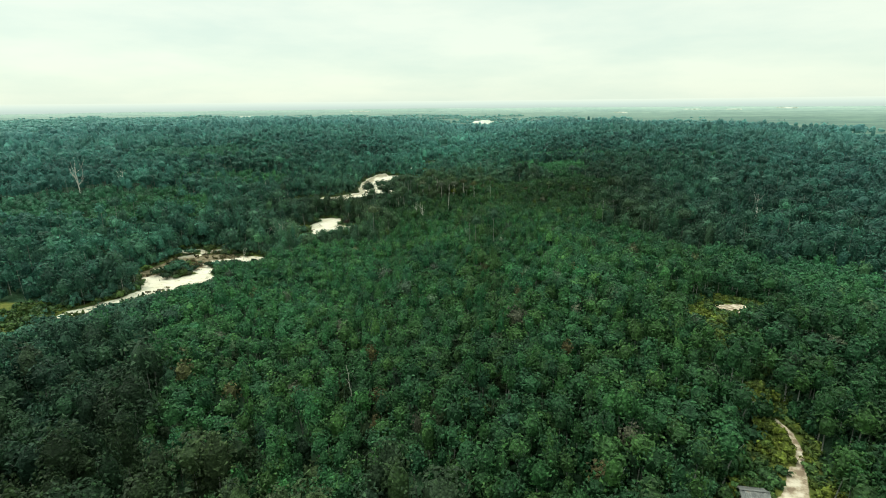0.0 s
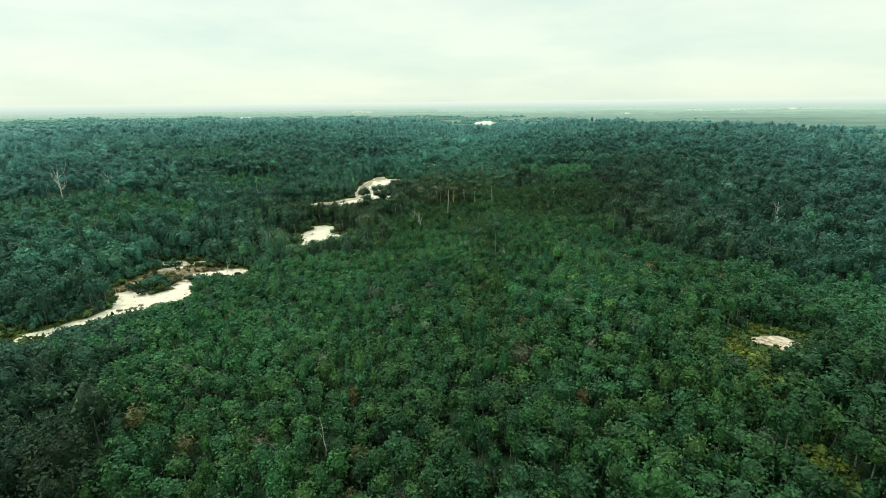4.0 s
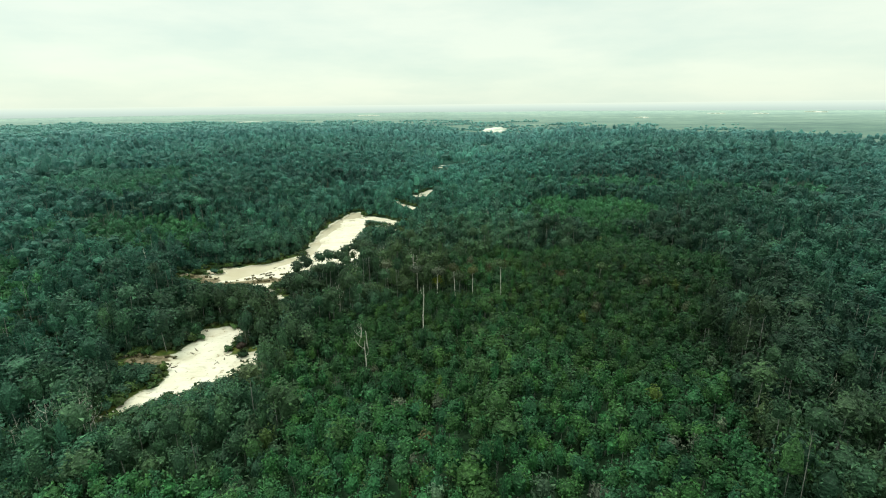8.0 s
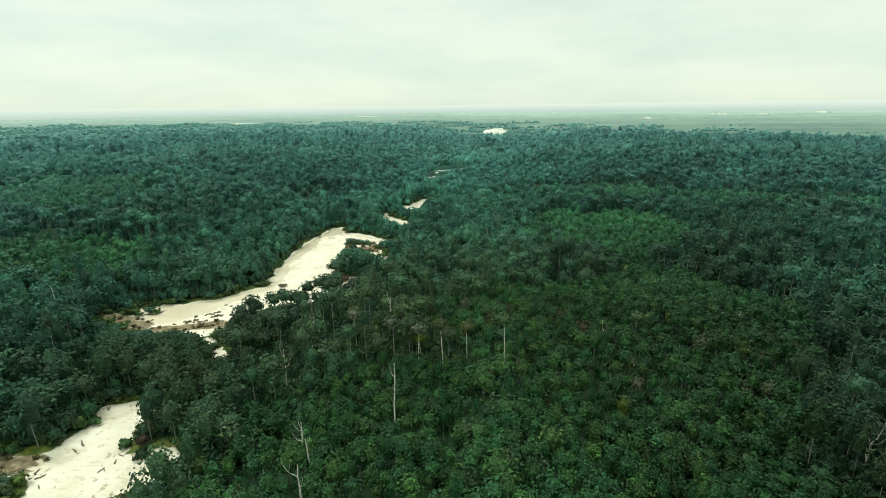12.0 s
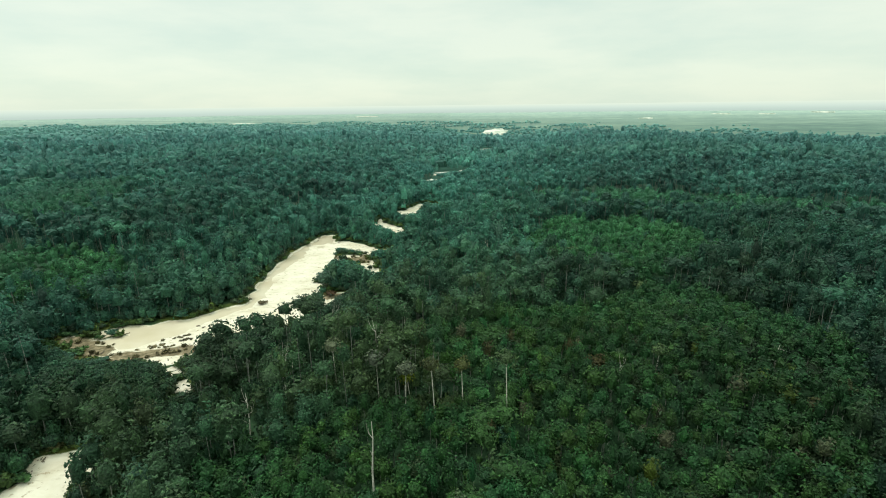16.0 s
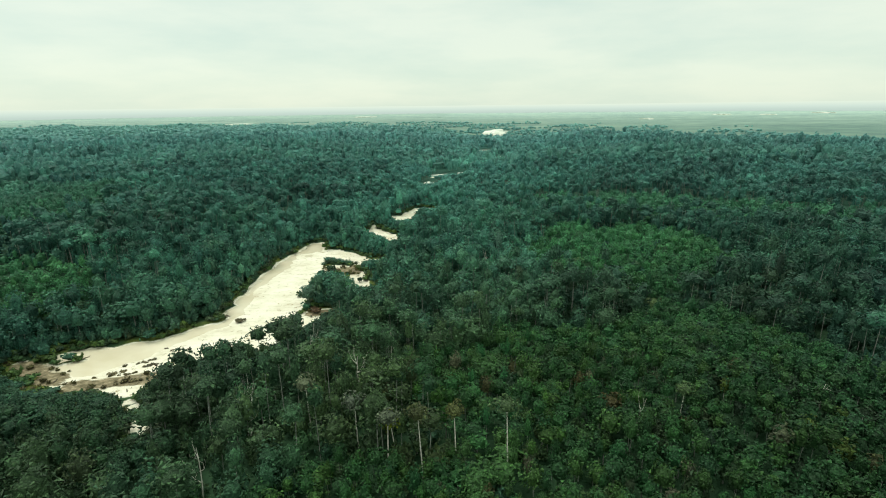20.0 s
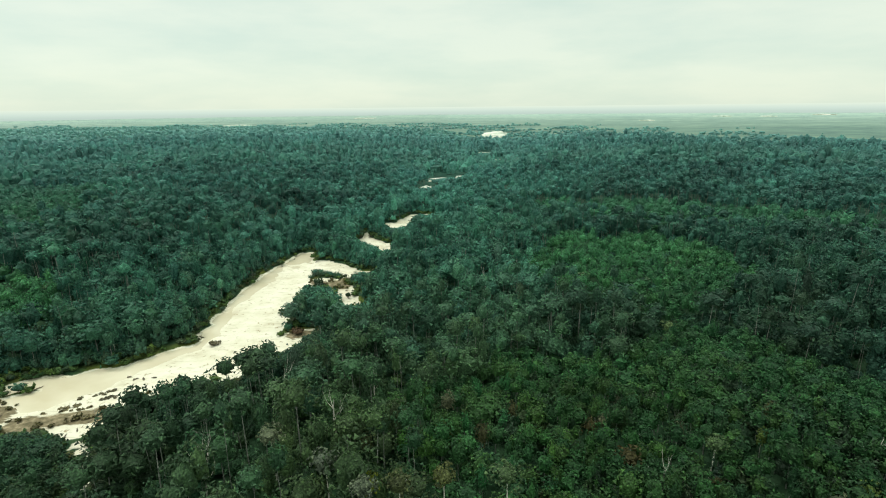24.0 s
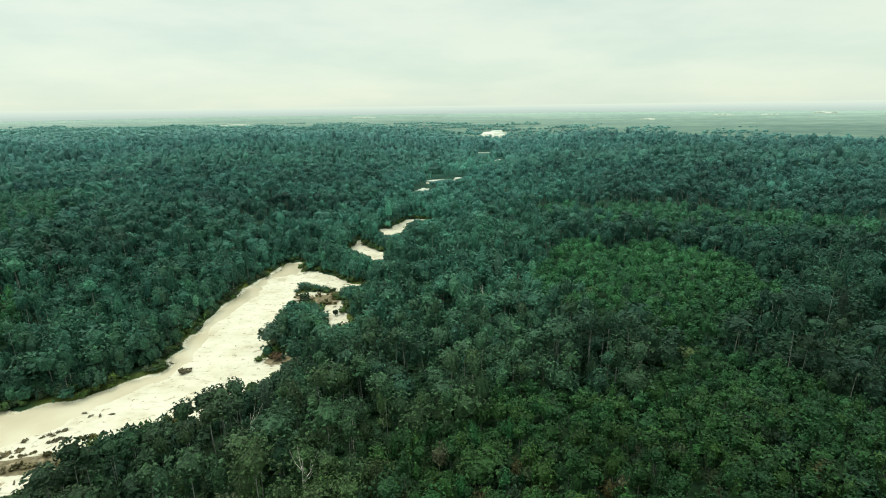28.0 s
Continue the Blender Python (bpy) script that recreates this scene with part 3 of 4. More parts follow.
def kind_shapes(seed, width, depth, base, tall, radius):
    """A tree's trunk and crown at each level of detail."""
    shapes = []
    for n, (lobes, count, size, rays) in enumerate(LEVELS):
        foot = base if n < 4 else base * 0.4
        c = crown(seed, width, depth + base - foot, foot, lobes, int(count * (width / 4.5) ** 1.25), size * (width / 4.5) ** 0.4, rays, full=(0.60, 0.60, 0.62, 0.68, 0.78, 0.86)[n])
        t = trunk(seed + 50, tall, radius, (5, 4, 3, 3)[n], (3, 2, 0, 0)[n], width * 0.22) if n < 4 else None
        shapes.append((t, c))
    return shapes


def kinds_of(seed, radius, sizes):
    return [kind_shapes(seed + k, w, d, b, b + d * 0.6, radius) for k, (w, d, b) in enumerate(sizes)]


# width, depth of the crown, height of its foot
YOUNG_KINDS = kinds_of(100, 0.08, ((3.2, 4.2, 2.4), (3.6, 4.6, 2.8), (2.9, 4.0, 2.4), (3.9, 4.2, 2.6), (3.3, 5.2, 2.6)))
OLD_KINDS = kinds_of(200, 0.08, ((4.4, 7.4, 3.4), (5.2, 8.4, 3.8), (3.8, 6.8, 3.0), (6.0, 8.2, 4.2), (4.4, 9.4, 3.0)))
HIGH_KINDS = kinds_of(300, 0.085, ((4.6, 4.6, 9.8), (5.6, 4.4, 11.2), (4.0, 5.0, 9.2)))
YOUNG_TINTS = np.array(((0.018, 0.069, 0.027), (0.022, 0.076, 0.027), (0.017, 0.065, 0.029), (0.027, 0.080, 0.026), (0.019, 0.072, 0.032)))
OLD_TINTS = np.array(((0.017, 0.060, 0.030), (0.022, 0.068, 0.033), (0.016, 0.056, 0.032), (0.028, 0.069, 0.030), (0.024, 0.073, 0.046), (0.034, 0.068, 0.032)))
HAZE_YOUNG = np.array((0.048, 0.172, 0.086))
HAZE_MID = np.array((0.057, 0.188, 0.147))      # bluish from haze painted into the leaf of the big woods further on
HAZE_FAR = np.array((0.106, 0.295, 0.298))


def scatter(low, high, spacing, seed):
    """Places on a jittered grid."""
    r = np.random.RandomState(seed)
    xs, ys = np.arange(low[0], high[0], spacing), np.arange(low[1], high[1], spacing)
    gx, gy = np.meshgrid(xs, ys, indexing="ij")
    gx = gx + (np.arange(len(ys)) % 2)[None] * spacing * 0.5
    p = np.stack([gx.ravel(), gy.ravel()], -1)
    return p + r.uniform(-0.5, 0.5, p.shape) * spacing


def reach(x, y):
    """How near the camera's way along x = 0 comes to a place while it is in view."""
    back = np.maximum(75, np.where(x > 0, x / 0.74, -x / 1.08))
    return np.hypot(x, y - np.clip(y - back, 0, 229))


def view_belt(x, y):
    """The land that comes into the camera's view, wider and wider to the north."""
    return (x < 26 + 0.76 * y) & (-x < 50 + 1.12 * y) & (y > 22)


def sightline_cap(x, y):
    """Caps tree heights so the camera sees the sand flats and clearings; taller trees further off."""
    # the camera's rough place while it looks at x, y
    eye_y = np.clip(y - 150, 0, 215)
    dx, dy = x, y - eye_y
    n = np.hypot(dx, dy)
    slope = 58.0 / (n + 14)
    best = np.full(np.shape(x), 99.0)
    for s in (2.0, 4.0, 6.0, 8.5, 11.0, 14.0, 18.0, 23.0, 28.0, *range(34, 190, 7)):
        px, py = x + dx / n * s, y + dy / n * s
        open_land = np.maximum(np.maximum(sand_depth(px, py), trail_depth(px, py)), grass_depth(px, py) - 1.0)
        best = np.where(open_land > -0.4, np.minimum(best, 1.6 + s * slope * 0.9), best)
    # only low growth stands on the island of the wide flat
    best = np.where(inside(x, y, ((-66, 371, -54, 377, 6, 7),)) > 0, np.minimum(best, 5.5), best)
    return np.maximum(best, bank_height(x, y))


def bank_height(x, y):
    """Tall trees on the stream's inner bend, placed to hide some sand from the camera."""
    return np.where(inside(x, y, ((-68, 289, -56, 296, 7.5, 7.5), (-56, 298, -49, 311, 5.5, 5))) > 0, 15.0, 0)


def turned(piece, c, s, tall, x, y, z):
    """Copies of a piece, turned, grown and set on the ground."""
    v, f = piece
    n = len(x)
    px = v[None, :, 0] * c[:, None] - v[None, :, 1] * s[:, None] + x[:, None]
    py = v[None, :, 0] * s[:, None] + v[None, :, 1] * c[:, None] + y[:, None]
    pz = v[None, :, 2] * tall[:, None] + z[:, None]
    return np.stack([px, py, pz], -1).reshape(-1, 3), (f[None] + (np.arange(n) * len(v))[:, None, None]).reshape(-1, 3)


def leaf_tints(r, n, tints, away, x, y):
    """A tint for each tree: its kind's, with haze painted in (paler and bluer) far up the valley, with a few odd ones.
    """
    t = tints[r.randint(len(tints), size=n)] * r.uniform(0.84, 1.17, (n, 1)) * (1 + 0.05 * r.normal(size=(n, 3)))
    odd = r.uniform(size=n)
    for low, high, colour in ((0.0, 0.003, (0.062, 0.110, 0.024)), (0.003, 0.012, (0.052, 0.098, 0.060)), (0.012, 0.022, (0.075, 0.098, 0.070)), (0.022, 0.030, (0.062, 0.066, 0.030)), (0.030, 0.08, (0.034, 0.096, 0.030))):
        m = (odd >= low) & (odd < high)
        t[m] = np.array(colour) * r.uniform(0.6, 1.1, (int(m.sum()), 1))
    if tints is YOUNG_TINTS:
        # the southern stand is in fresher leaf, lightened further in place of haze
        t *= np.interp(y, (80, 125, 190, 235, 275), (1.35, 1.7, 1.65, 1.2, 1.1))[:, None]
        t[:, 2] *= np.interp(y, (100, 150, 200, 240), (1.0, 1.12, 1.0, 0.88))
        t[:, 0] *= np.interp(y, (90, 130, 200, 240, 330, 390), (1.18, 1.05, 1.0, 1.18, 1.18, 0.95))
        # tint lowered towards the east
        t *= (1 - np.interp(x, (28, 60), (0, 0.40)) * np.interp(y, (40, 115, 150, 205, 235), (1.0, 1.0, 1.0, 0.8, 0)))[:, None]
    tone = r.uniform(0.68, 1.32, (n, 1)) * (1.15 if tints is YOUNG_TINTS else 0.92)
    # the western woods are paler than the eastern ones
    tone *= np.interp(x, (-200, 0, 150), (0.80 if tints is YOUNG_TINTS else 0.98, 1.08, 0.90))[:, None]
    # the eastern woods are darkened: shade painted into their leaf colour
    painted_shade = np.interp(x, (10, 50, 110, 160), (0, 0.40, 0.40, 0.28)) * np.interp(y, (205, 228, 270, 300, 400, 500), (0, 0.85, 0.85, 0.5, 0.4, 0))
    tone *= (1 - painted_shade)[:, None]
    t *= (1 - painted_shade)[:, None]
    if tints is OLD_TINTS:
        t *= np.interp(y, (70, 115, 140, 175, 230, 270), (0.72, 0.8, 1.15, 1.5, 1.25, 0.9))[:, None]
        # tint lowered on the eastern slope
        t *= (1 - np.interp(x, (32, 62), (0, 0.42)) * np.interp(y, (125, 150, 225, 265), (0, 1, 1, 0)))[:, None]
        # olive crowns stand nearest to the camera's way
        olive = (np.clip((190 - away) / 80.0, 0, 1) * np.interp(wave(x, y, 44, 30.0), (-0.6, 0.8), (0.3, 1.0)) * 0.80)[:, None]
        t = t * (1 - olive) + np.array((0.042, 0.063, 0.025)) * r.uniform(0.65, 1.35, (n, 1)) * olive
        # the stand by the stream is in paler leaf
        pale = 1 + 0.8 * np.exp(-((x + 28) / 50.0) ** 2) * np.interp(y, (140, 215, 290, 350, 700, 900), (0, 0.9, 0.5, 0.5, 0.5, 0))
        tone *= pale[:, None]
        t *= pale[:, None]
    # stands of darker and of paler leaf
    stand = 1 + (0.30 if tints is OLD_TINTS else 0.14) * (np.clip(wave(x, y, 46, 95.0), -0.9, 0.9) + 0.5 * wave(x, y, 47, 38.0))[:, None]
    tone *= stand
    t *= stand
    # distance haze mixed into the leaf colour, in three steps
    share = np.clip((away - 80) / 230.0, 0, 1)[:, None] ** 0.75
    t = t * (1 - share) + (0.3 * t + (HAZE_YOUNG if tints is YOUNG_TINTS else HAZE_MID) * tone) * share
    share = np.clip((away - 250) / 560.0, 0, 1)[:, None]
    t = t * (1 - share) + HAZE_FAR * tone ** 0.7 * share
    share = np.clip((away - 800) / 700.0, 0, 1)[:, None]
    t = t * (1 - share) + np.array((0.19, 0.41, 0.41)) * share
    # tint lowered, blue the most, by the creek's mouth
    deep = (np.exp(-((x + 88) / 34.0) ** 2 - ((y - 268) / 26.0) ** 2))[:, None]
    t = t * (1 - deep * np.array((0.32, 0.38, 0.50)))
    return np.concatenate([np.maximum(t, 0.004), np.ones((n, 1))], 1)


# a stretch of the valley's middle, where each tree is a thing of its own
STRETCH = ((-5.0, 4.0), (88.0, 318.0))
buckets = {"young_woods": [], "old_woods": [], "valley_woods": [], "far_woods": []}
single_trees = []       # kind list, kind, x, y, z, turn, grow, tall


def plant_woods():
    for level, spacing, near, far in ((0, 2.65, 0, 84), (1, 2.7, 84, 124), (2, 3.05, 124, 230), (3, 3.9, 230, 470), (4, 6.5, 470, 850), (5, 11.4, 850, 2150)):
        r = np.random.RandomState(60 + level)
        p = scatter((-far - 20, 24), (far * 0.8 + 20, far + 240), spacing, 40 + level)
        away = reach(p[:, 0], p[:, 1])
        m = (away >= near) & (away < far) & view_belt(p[:, 0], p[:, 1])
        p, away = p[m], away[m]
        x, y = p[:, 0], p[:, 1]
        sand = sand_depth(x, y)
        m = (sand < -1.3) & (trail_depth(x, y) < -1.3) & (grass_depth(x, y) < -0.6)
        for cx, cy, hx, hy in FAR_FLATS:
            m &= np.hypot((x - cx) / (hx * 1.15), (y - cy + 12) / (hy * 1.15)) > 1
        # the big woods end where the cleared plain begins
        side = np.degrees(np.arctan2(x, y - 200))
        m &= away < np.interp(side, (-50, -12, 3, 18, 36), (2000, 1350, 1080, 950, 740)) * (1 + 0.10 * wave(x, y, 33, 300.0)) * np.where(r.uniform(size=len(x)) < 0.25, 1.05, 1.0) * np.where(wave(x, y * 2.0, 34, 240.0) > 0.42, 1.55, 1.0)
        young = young_wood(x, y) > 0
        m &= young | (r.uniform(size=len(x)) < (0.40, 0.41, 0.43, 0.74, 0.85, 0.85)[level])
        x, y, away, young, sand = x[m], y[m], away[m], young[m], sand[m]
        z, limit = wood_floor(x, y), sightline_cap(x, y)
        rim = (young_wood(x, y - 12) > 0) | (young_wood(x - 6, y - 20) > 0)
        high = ~young & (sand < -14) & (y > 125) & (r.uniform(size=len(x)) < np.where(rim & (y > 275), 0.5, 0.2))
        bank = bank_height(x, y) > 0
        young, high = young & ~bank, high | bank
        for members, kinds, tints in ((young, YOUNG_KINDS, YOUNG_TINTS), (~young & ~high, OLD_KINDS, OLD_TINTS), (high, HIGH_KINDS, OLD_TINTS)):
            pick = r.randint(len(kinds), size=len(x))
            for k, shapes in enumerate(kinds):
                m = members & (pick == k)
                n = int(m.sum())
                if not n:
                    continue
                grow = r.uniform(0.62, 1.42, n) * (1.0, 1.02, 1.08, 1.14, 1.45, 1.95)[level]
                tall = r.uniform(0.76, 1.22, n) * (1 + 0.20 * wave(x[m], y[m], 51, 30.0))
                full = shapes[0][1][0][:, 2].max()
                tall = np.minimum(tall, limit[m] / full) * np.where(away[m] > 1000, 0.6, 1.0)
                tall = np.maximum(tall, bank_height(x[m], y[m]) * r.uniform(0.8, 1.0, n) / full)
                grow = grow * np.clip(0.35 + tall * 0.8, 0.3, 1.0)
                turn = r.uniform(0, 2 * np.pi, n)
                px, py, pz = x[m], y[m], z[m]
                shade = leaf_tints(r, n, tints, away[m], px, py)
                single = (level < 2) & (px > STRETCH[0][0]) & (px < STRETCH[0][1]) & (py > STRETCH[1][0]) & (py < STRETCH[1][1])
                for j in np.where(single)[0]:
                    single_trees.append((kinds is YOUNG_KINDS, shapes, px[j], py[j], pz[j], turn[j], grow[j], tall[j], shade[j]))
                rest = ~single
                n = int(rest.sum())
                if not n:
                    continue
                c, s = (np.cos(turn) * grow)[rest], (np.sin(turn) * grow)[rest]
                for piece, mat in ((shapes[level][0], 1), (shapes[level][1], 0)):
                    if piece is None or (mat == 1 and kinds is YOUNG_KINDS and level > 1):
                        continue
                    verts, faces = turned(piece, c, s, tall[rest], px[rest], py[rest], pz[rest])
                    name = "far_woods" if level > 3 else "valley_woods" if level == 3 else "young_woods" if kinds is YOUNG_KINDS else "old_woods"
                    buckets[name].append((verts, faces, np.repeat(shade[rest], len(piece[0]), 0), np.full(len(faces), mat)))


def finish(name, label, pieces, category="woods", smooth=False, leaf=LEAF):
    base, faces = 0, []
    for v, f, _, _ in pieces:
        faces.append(f + base)
        base += len(v)
    me = mesh_of(name, np.concatenate([q[0] for q in pieces]), np.concatenate(faces), [leaf, BARK], np.concatenate([q[2] for q in pieces]), np.concatenate([q[3] for q in pieces]), smooth)
    tagged(new(name, me), label, category, kind="stuff")


def plant_understorey():
    """Saplings and bushes that close the floor of the old woods."""
    r = np.random.RandomState(171)
    p = scatter((-330, 24), (260, 560), 3.75, 172)
    x, y = p[:, 0], p[:, 1]
    away = reach(x, y)
    m = ((away < 275) | (sand_depth(x, y) > -22)) & view_belt(x, y)
    x, y, away = x[m], y[m], away[m]
    young = young_wood(x, y) > 0.02
    m = (sand_depth(x, y) < -0.8) & (trail_depth(x, y) < -1.0) & (grass_depth(x, y) < -0.2) & (~young | (r.uniform(size=len(x)) < np.where(away < 125, np.where((x > 5) & (y < 122), 0.0, 0.42), 0.1)) | ((sightline_cap(x, y) < 5) & ((x < 5) | (y > 122))))
    x, y, away = x[m], y[m], away[m]
    limit = sightline_cap(x, y)
    z = ground_height(x, y)
    for k in range(8):
        # small leaves beside the way, coarser ones further off
        near = k < 4
        c = crown(450 + k, 5.0, 3.4, 0.2, 6, 50, 0.37, 3) if near else crown(450 + k, 5.0, 3.4, 0.2, 4, 14, 0.72, 3)
        mine = (np.arange(len(x)) % 4 == k % 4) & ((away < 135) == near)
        n = int(mine.sum())
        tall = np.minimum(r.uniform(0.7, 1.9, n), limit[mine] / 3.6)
        grow = r.uniform(0.7, 1.2, n) * np.clip(0.4 + tall, 0.4, 1)
        turn = r.uniform(0, 6.3, n)
        verts, faces = turned(c, np.cos(turn) * grow, np.sin(turn) * grow, tall, x[mine], y[mine], z[mine])
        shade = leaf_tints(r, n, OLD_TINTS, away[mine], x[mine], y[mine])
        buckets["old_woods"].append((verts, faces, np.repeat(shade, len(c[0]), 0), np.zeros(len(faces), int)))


def plant_banks():
    """Leafy growth down to the sand's edge, which hides the stems behind it."""
    r = np.random.RandomState(201)
    p = scatter((-170, 120), (-30, 560), 2.5, 202)
    x, y = p[:, 0], p[:, 1]
    sand = sand_depth(x, y)
    m = (sand < -0.45) & (sand > -9.0) & (grass_depth(x, y) < 0)
    x, y, rim = x[m], y[m], np.clip(-sand[m] / 3.0, 0.3, 1.0)
    limit, away, z = sightline_cap(x, y), reach(x, y), ground_height(x, y)
    for k in range(4):
        c = crown(490 + k, 3.2, 4.4, 0.0, 6, 46, 0.33, 3)
        mine = np.arange(len(x)) % 4 == k
        n = int(mine.sum())
        tall = np.minimum(r.uniform(0.6, 1.25, n) * rim[mine], limit[mine] / 4.6)
        grow, turn = r.uniform(0.75, 1.2, n) * np.clip(0.6 + tall, 0.4, 1), r.uniform(0, 6.3, n)
        verts, faces = turned(c, np.cos(turn) * grow, np.sin(turn) * grow, tall, x[mine], y[mine], z[mine])
        shade = leaf_tints(r, n, OLD_TINTS, away[mine], x[mine], y[mine])
        # yellowed and brownish leaves along the very edge
        sere = np.clip(1.5 - 1.3 * rim[mine], 0, 1)[:, None] * r.uniform(0.3, 1.0, (n, 1))
        shade[:, :3] = shade[:, :3] * (1 - sere) + np.array((0.085, 0.088, 0.036)) * r.uniform(0.5, 1.2, (n, 1)) * sere
        buckets["old_woods"].append((verts, faces, np.repeat(shade, len(c[0]), 0), np.zeros(len(faces), int)))


def plant_thicket():
    """Leafy bushes that close the wood round the footpath and the clearing."""
    r = np.random.RandomState(191)
    p = scatter((6, 30), (78, 122), 2.7, 192)
    x, y = p[:, 0], p[:, 1]
    m = view_belt(x, y) & (trail_depth(x, y) < -0.9) & (grass_depth(x, y) < 0.2)
    x, y = x[m], y[m]
    limit, away, z = sightline_cap(x, y), reach(x, y), ground_height(x, y)
    for k in range(4):
        c = crown(470 + k, 3.4, 2.8, 0.1, 5, 40, 0.30, 4)
        mine = np.arange(len(x)) % 4 == k
        n = int(mine.sum())
        tall = np.minimum(r.uniform(0.7, 1.5, n), limit[mine] / 3.0)
        grow, turn = r.uniform(0.7, 1.15, n), r.uniform(0, 6.3, n)
        verts, faces = turned(c, np.cos(turn) * grow, np.sin(turn) * grow, tall, x[mine], y[mine], z[mine])
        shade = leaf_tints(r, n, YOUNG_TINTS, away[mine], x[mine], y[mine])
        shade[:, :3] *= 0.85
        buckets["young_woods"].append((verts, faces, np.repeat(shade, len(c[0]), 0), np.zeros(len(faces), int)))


def plant_surroundings():
    """The same woods beside and behind the way."""
    r = np.random.RandomState(181)
    p = scatter((-420, -170), (420, 460), 6.0, 182)
    x, y = p[:, 0], p[:, 1]
    m = ~view_belt(x, y) & (grass_depth(x, y) < -0.6) & (trail_depth(x, y) < -1.3) & (sand_depth(x, y) < -1.3)
    x, y = x[m], y[m]
    z = ground_height(x, y)
    kinds = [k[5][1] for k in OLD_KINDS[:3] + YOUNG_KINDS[:2]]
    for k, piece in enumerate(kinds):
        mine = np.arange(len(x)) % len(kinds) == k
        n = int(mine.sum())
        turn, grow = r.uniform(0, 6.3, n), r.uniform(1.5, 2.2, n)
        verts, faces = turned(piece, np.cos(turn) * grow, np.sin(turn) * grow, r.uniform(0.8, 1.1, n), x[mine], y[mine], z[mine])
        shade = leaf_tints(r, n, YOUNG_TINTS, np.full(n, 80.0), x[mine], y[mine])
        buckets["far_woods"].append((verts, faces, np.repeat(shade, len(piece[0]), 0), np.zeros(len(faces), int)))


plant_woods()
plant_understorey()
plant_banks()
plant_thicket()
plant_surroundings()
finish("young_woods", "dense young broadleaf trees of a planted wood on low hills", buckets["young_woods"])
finish("old_woods", "tall dark rainforest trees with pale slender trunks", buckets["old_woods"])
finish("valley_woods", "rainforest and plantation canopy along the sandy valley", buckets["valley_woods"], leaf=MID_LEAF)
finish("far_woods", "rainforest canopy stretching into the distance, tinted blue-green as if by haze", buckets["far_woods"], leaf=FAR_LEAF)


def part(name, verts, faces, mats, parent, label="", tint=None, smooth=False):
    ob = new(name, mesh_of(name, verts, faces, mats, tint, None, smooth))
    ob.parent = parent
    if label:
        tagged(ob, label)
    return ob


def plant_single_trees():
    """The trees of the middle stretch: a trunk and a crown each."""
    first = {}
    for young, shapes, x, y, z, turn, grow, tall, shade in single_trees:
        tone = int(np.argmin(np.abs(np.array((0.045, 0.065, 0.085)) - shade[1])))
        key = (id(shapes), tone)
        m = Matrix.Translation((x, y, z)) @ Matrix.Rotation(turn, 4, "Z") @ Matrix.Diagonal((grow, grow, tall, 1))
        if key in first:
            copy_thing(first[key], m)
            continue
        name = "plantation_tree" if young else "rainforest_tree"
        tree = new(name)
        tone_word = ("dark", "mid", "light")[tone]
        label = f"{tone_word} green young broadleaf tree with a dense rounded crown" if young else f"{tone_word} green tall rainforest tree with an uneven leafy crown"
        tagged(tree, label, "tree", "trees of the planted wood" if young else "trees of the old wood")
        (tv, tf), (cv, cf) = shapes[0]
        part("trunk", tv, tf, [BARK], tree, smooth=True)
        part("crown", cv, cf, [LEAF], tree, tint=np.repeat(shade[None], len(cv), 0))
        tree.matrix_basis = m
        first[key] = tree


plant_single_trees()


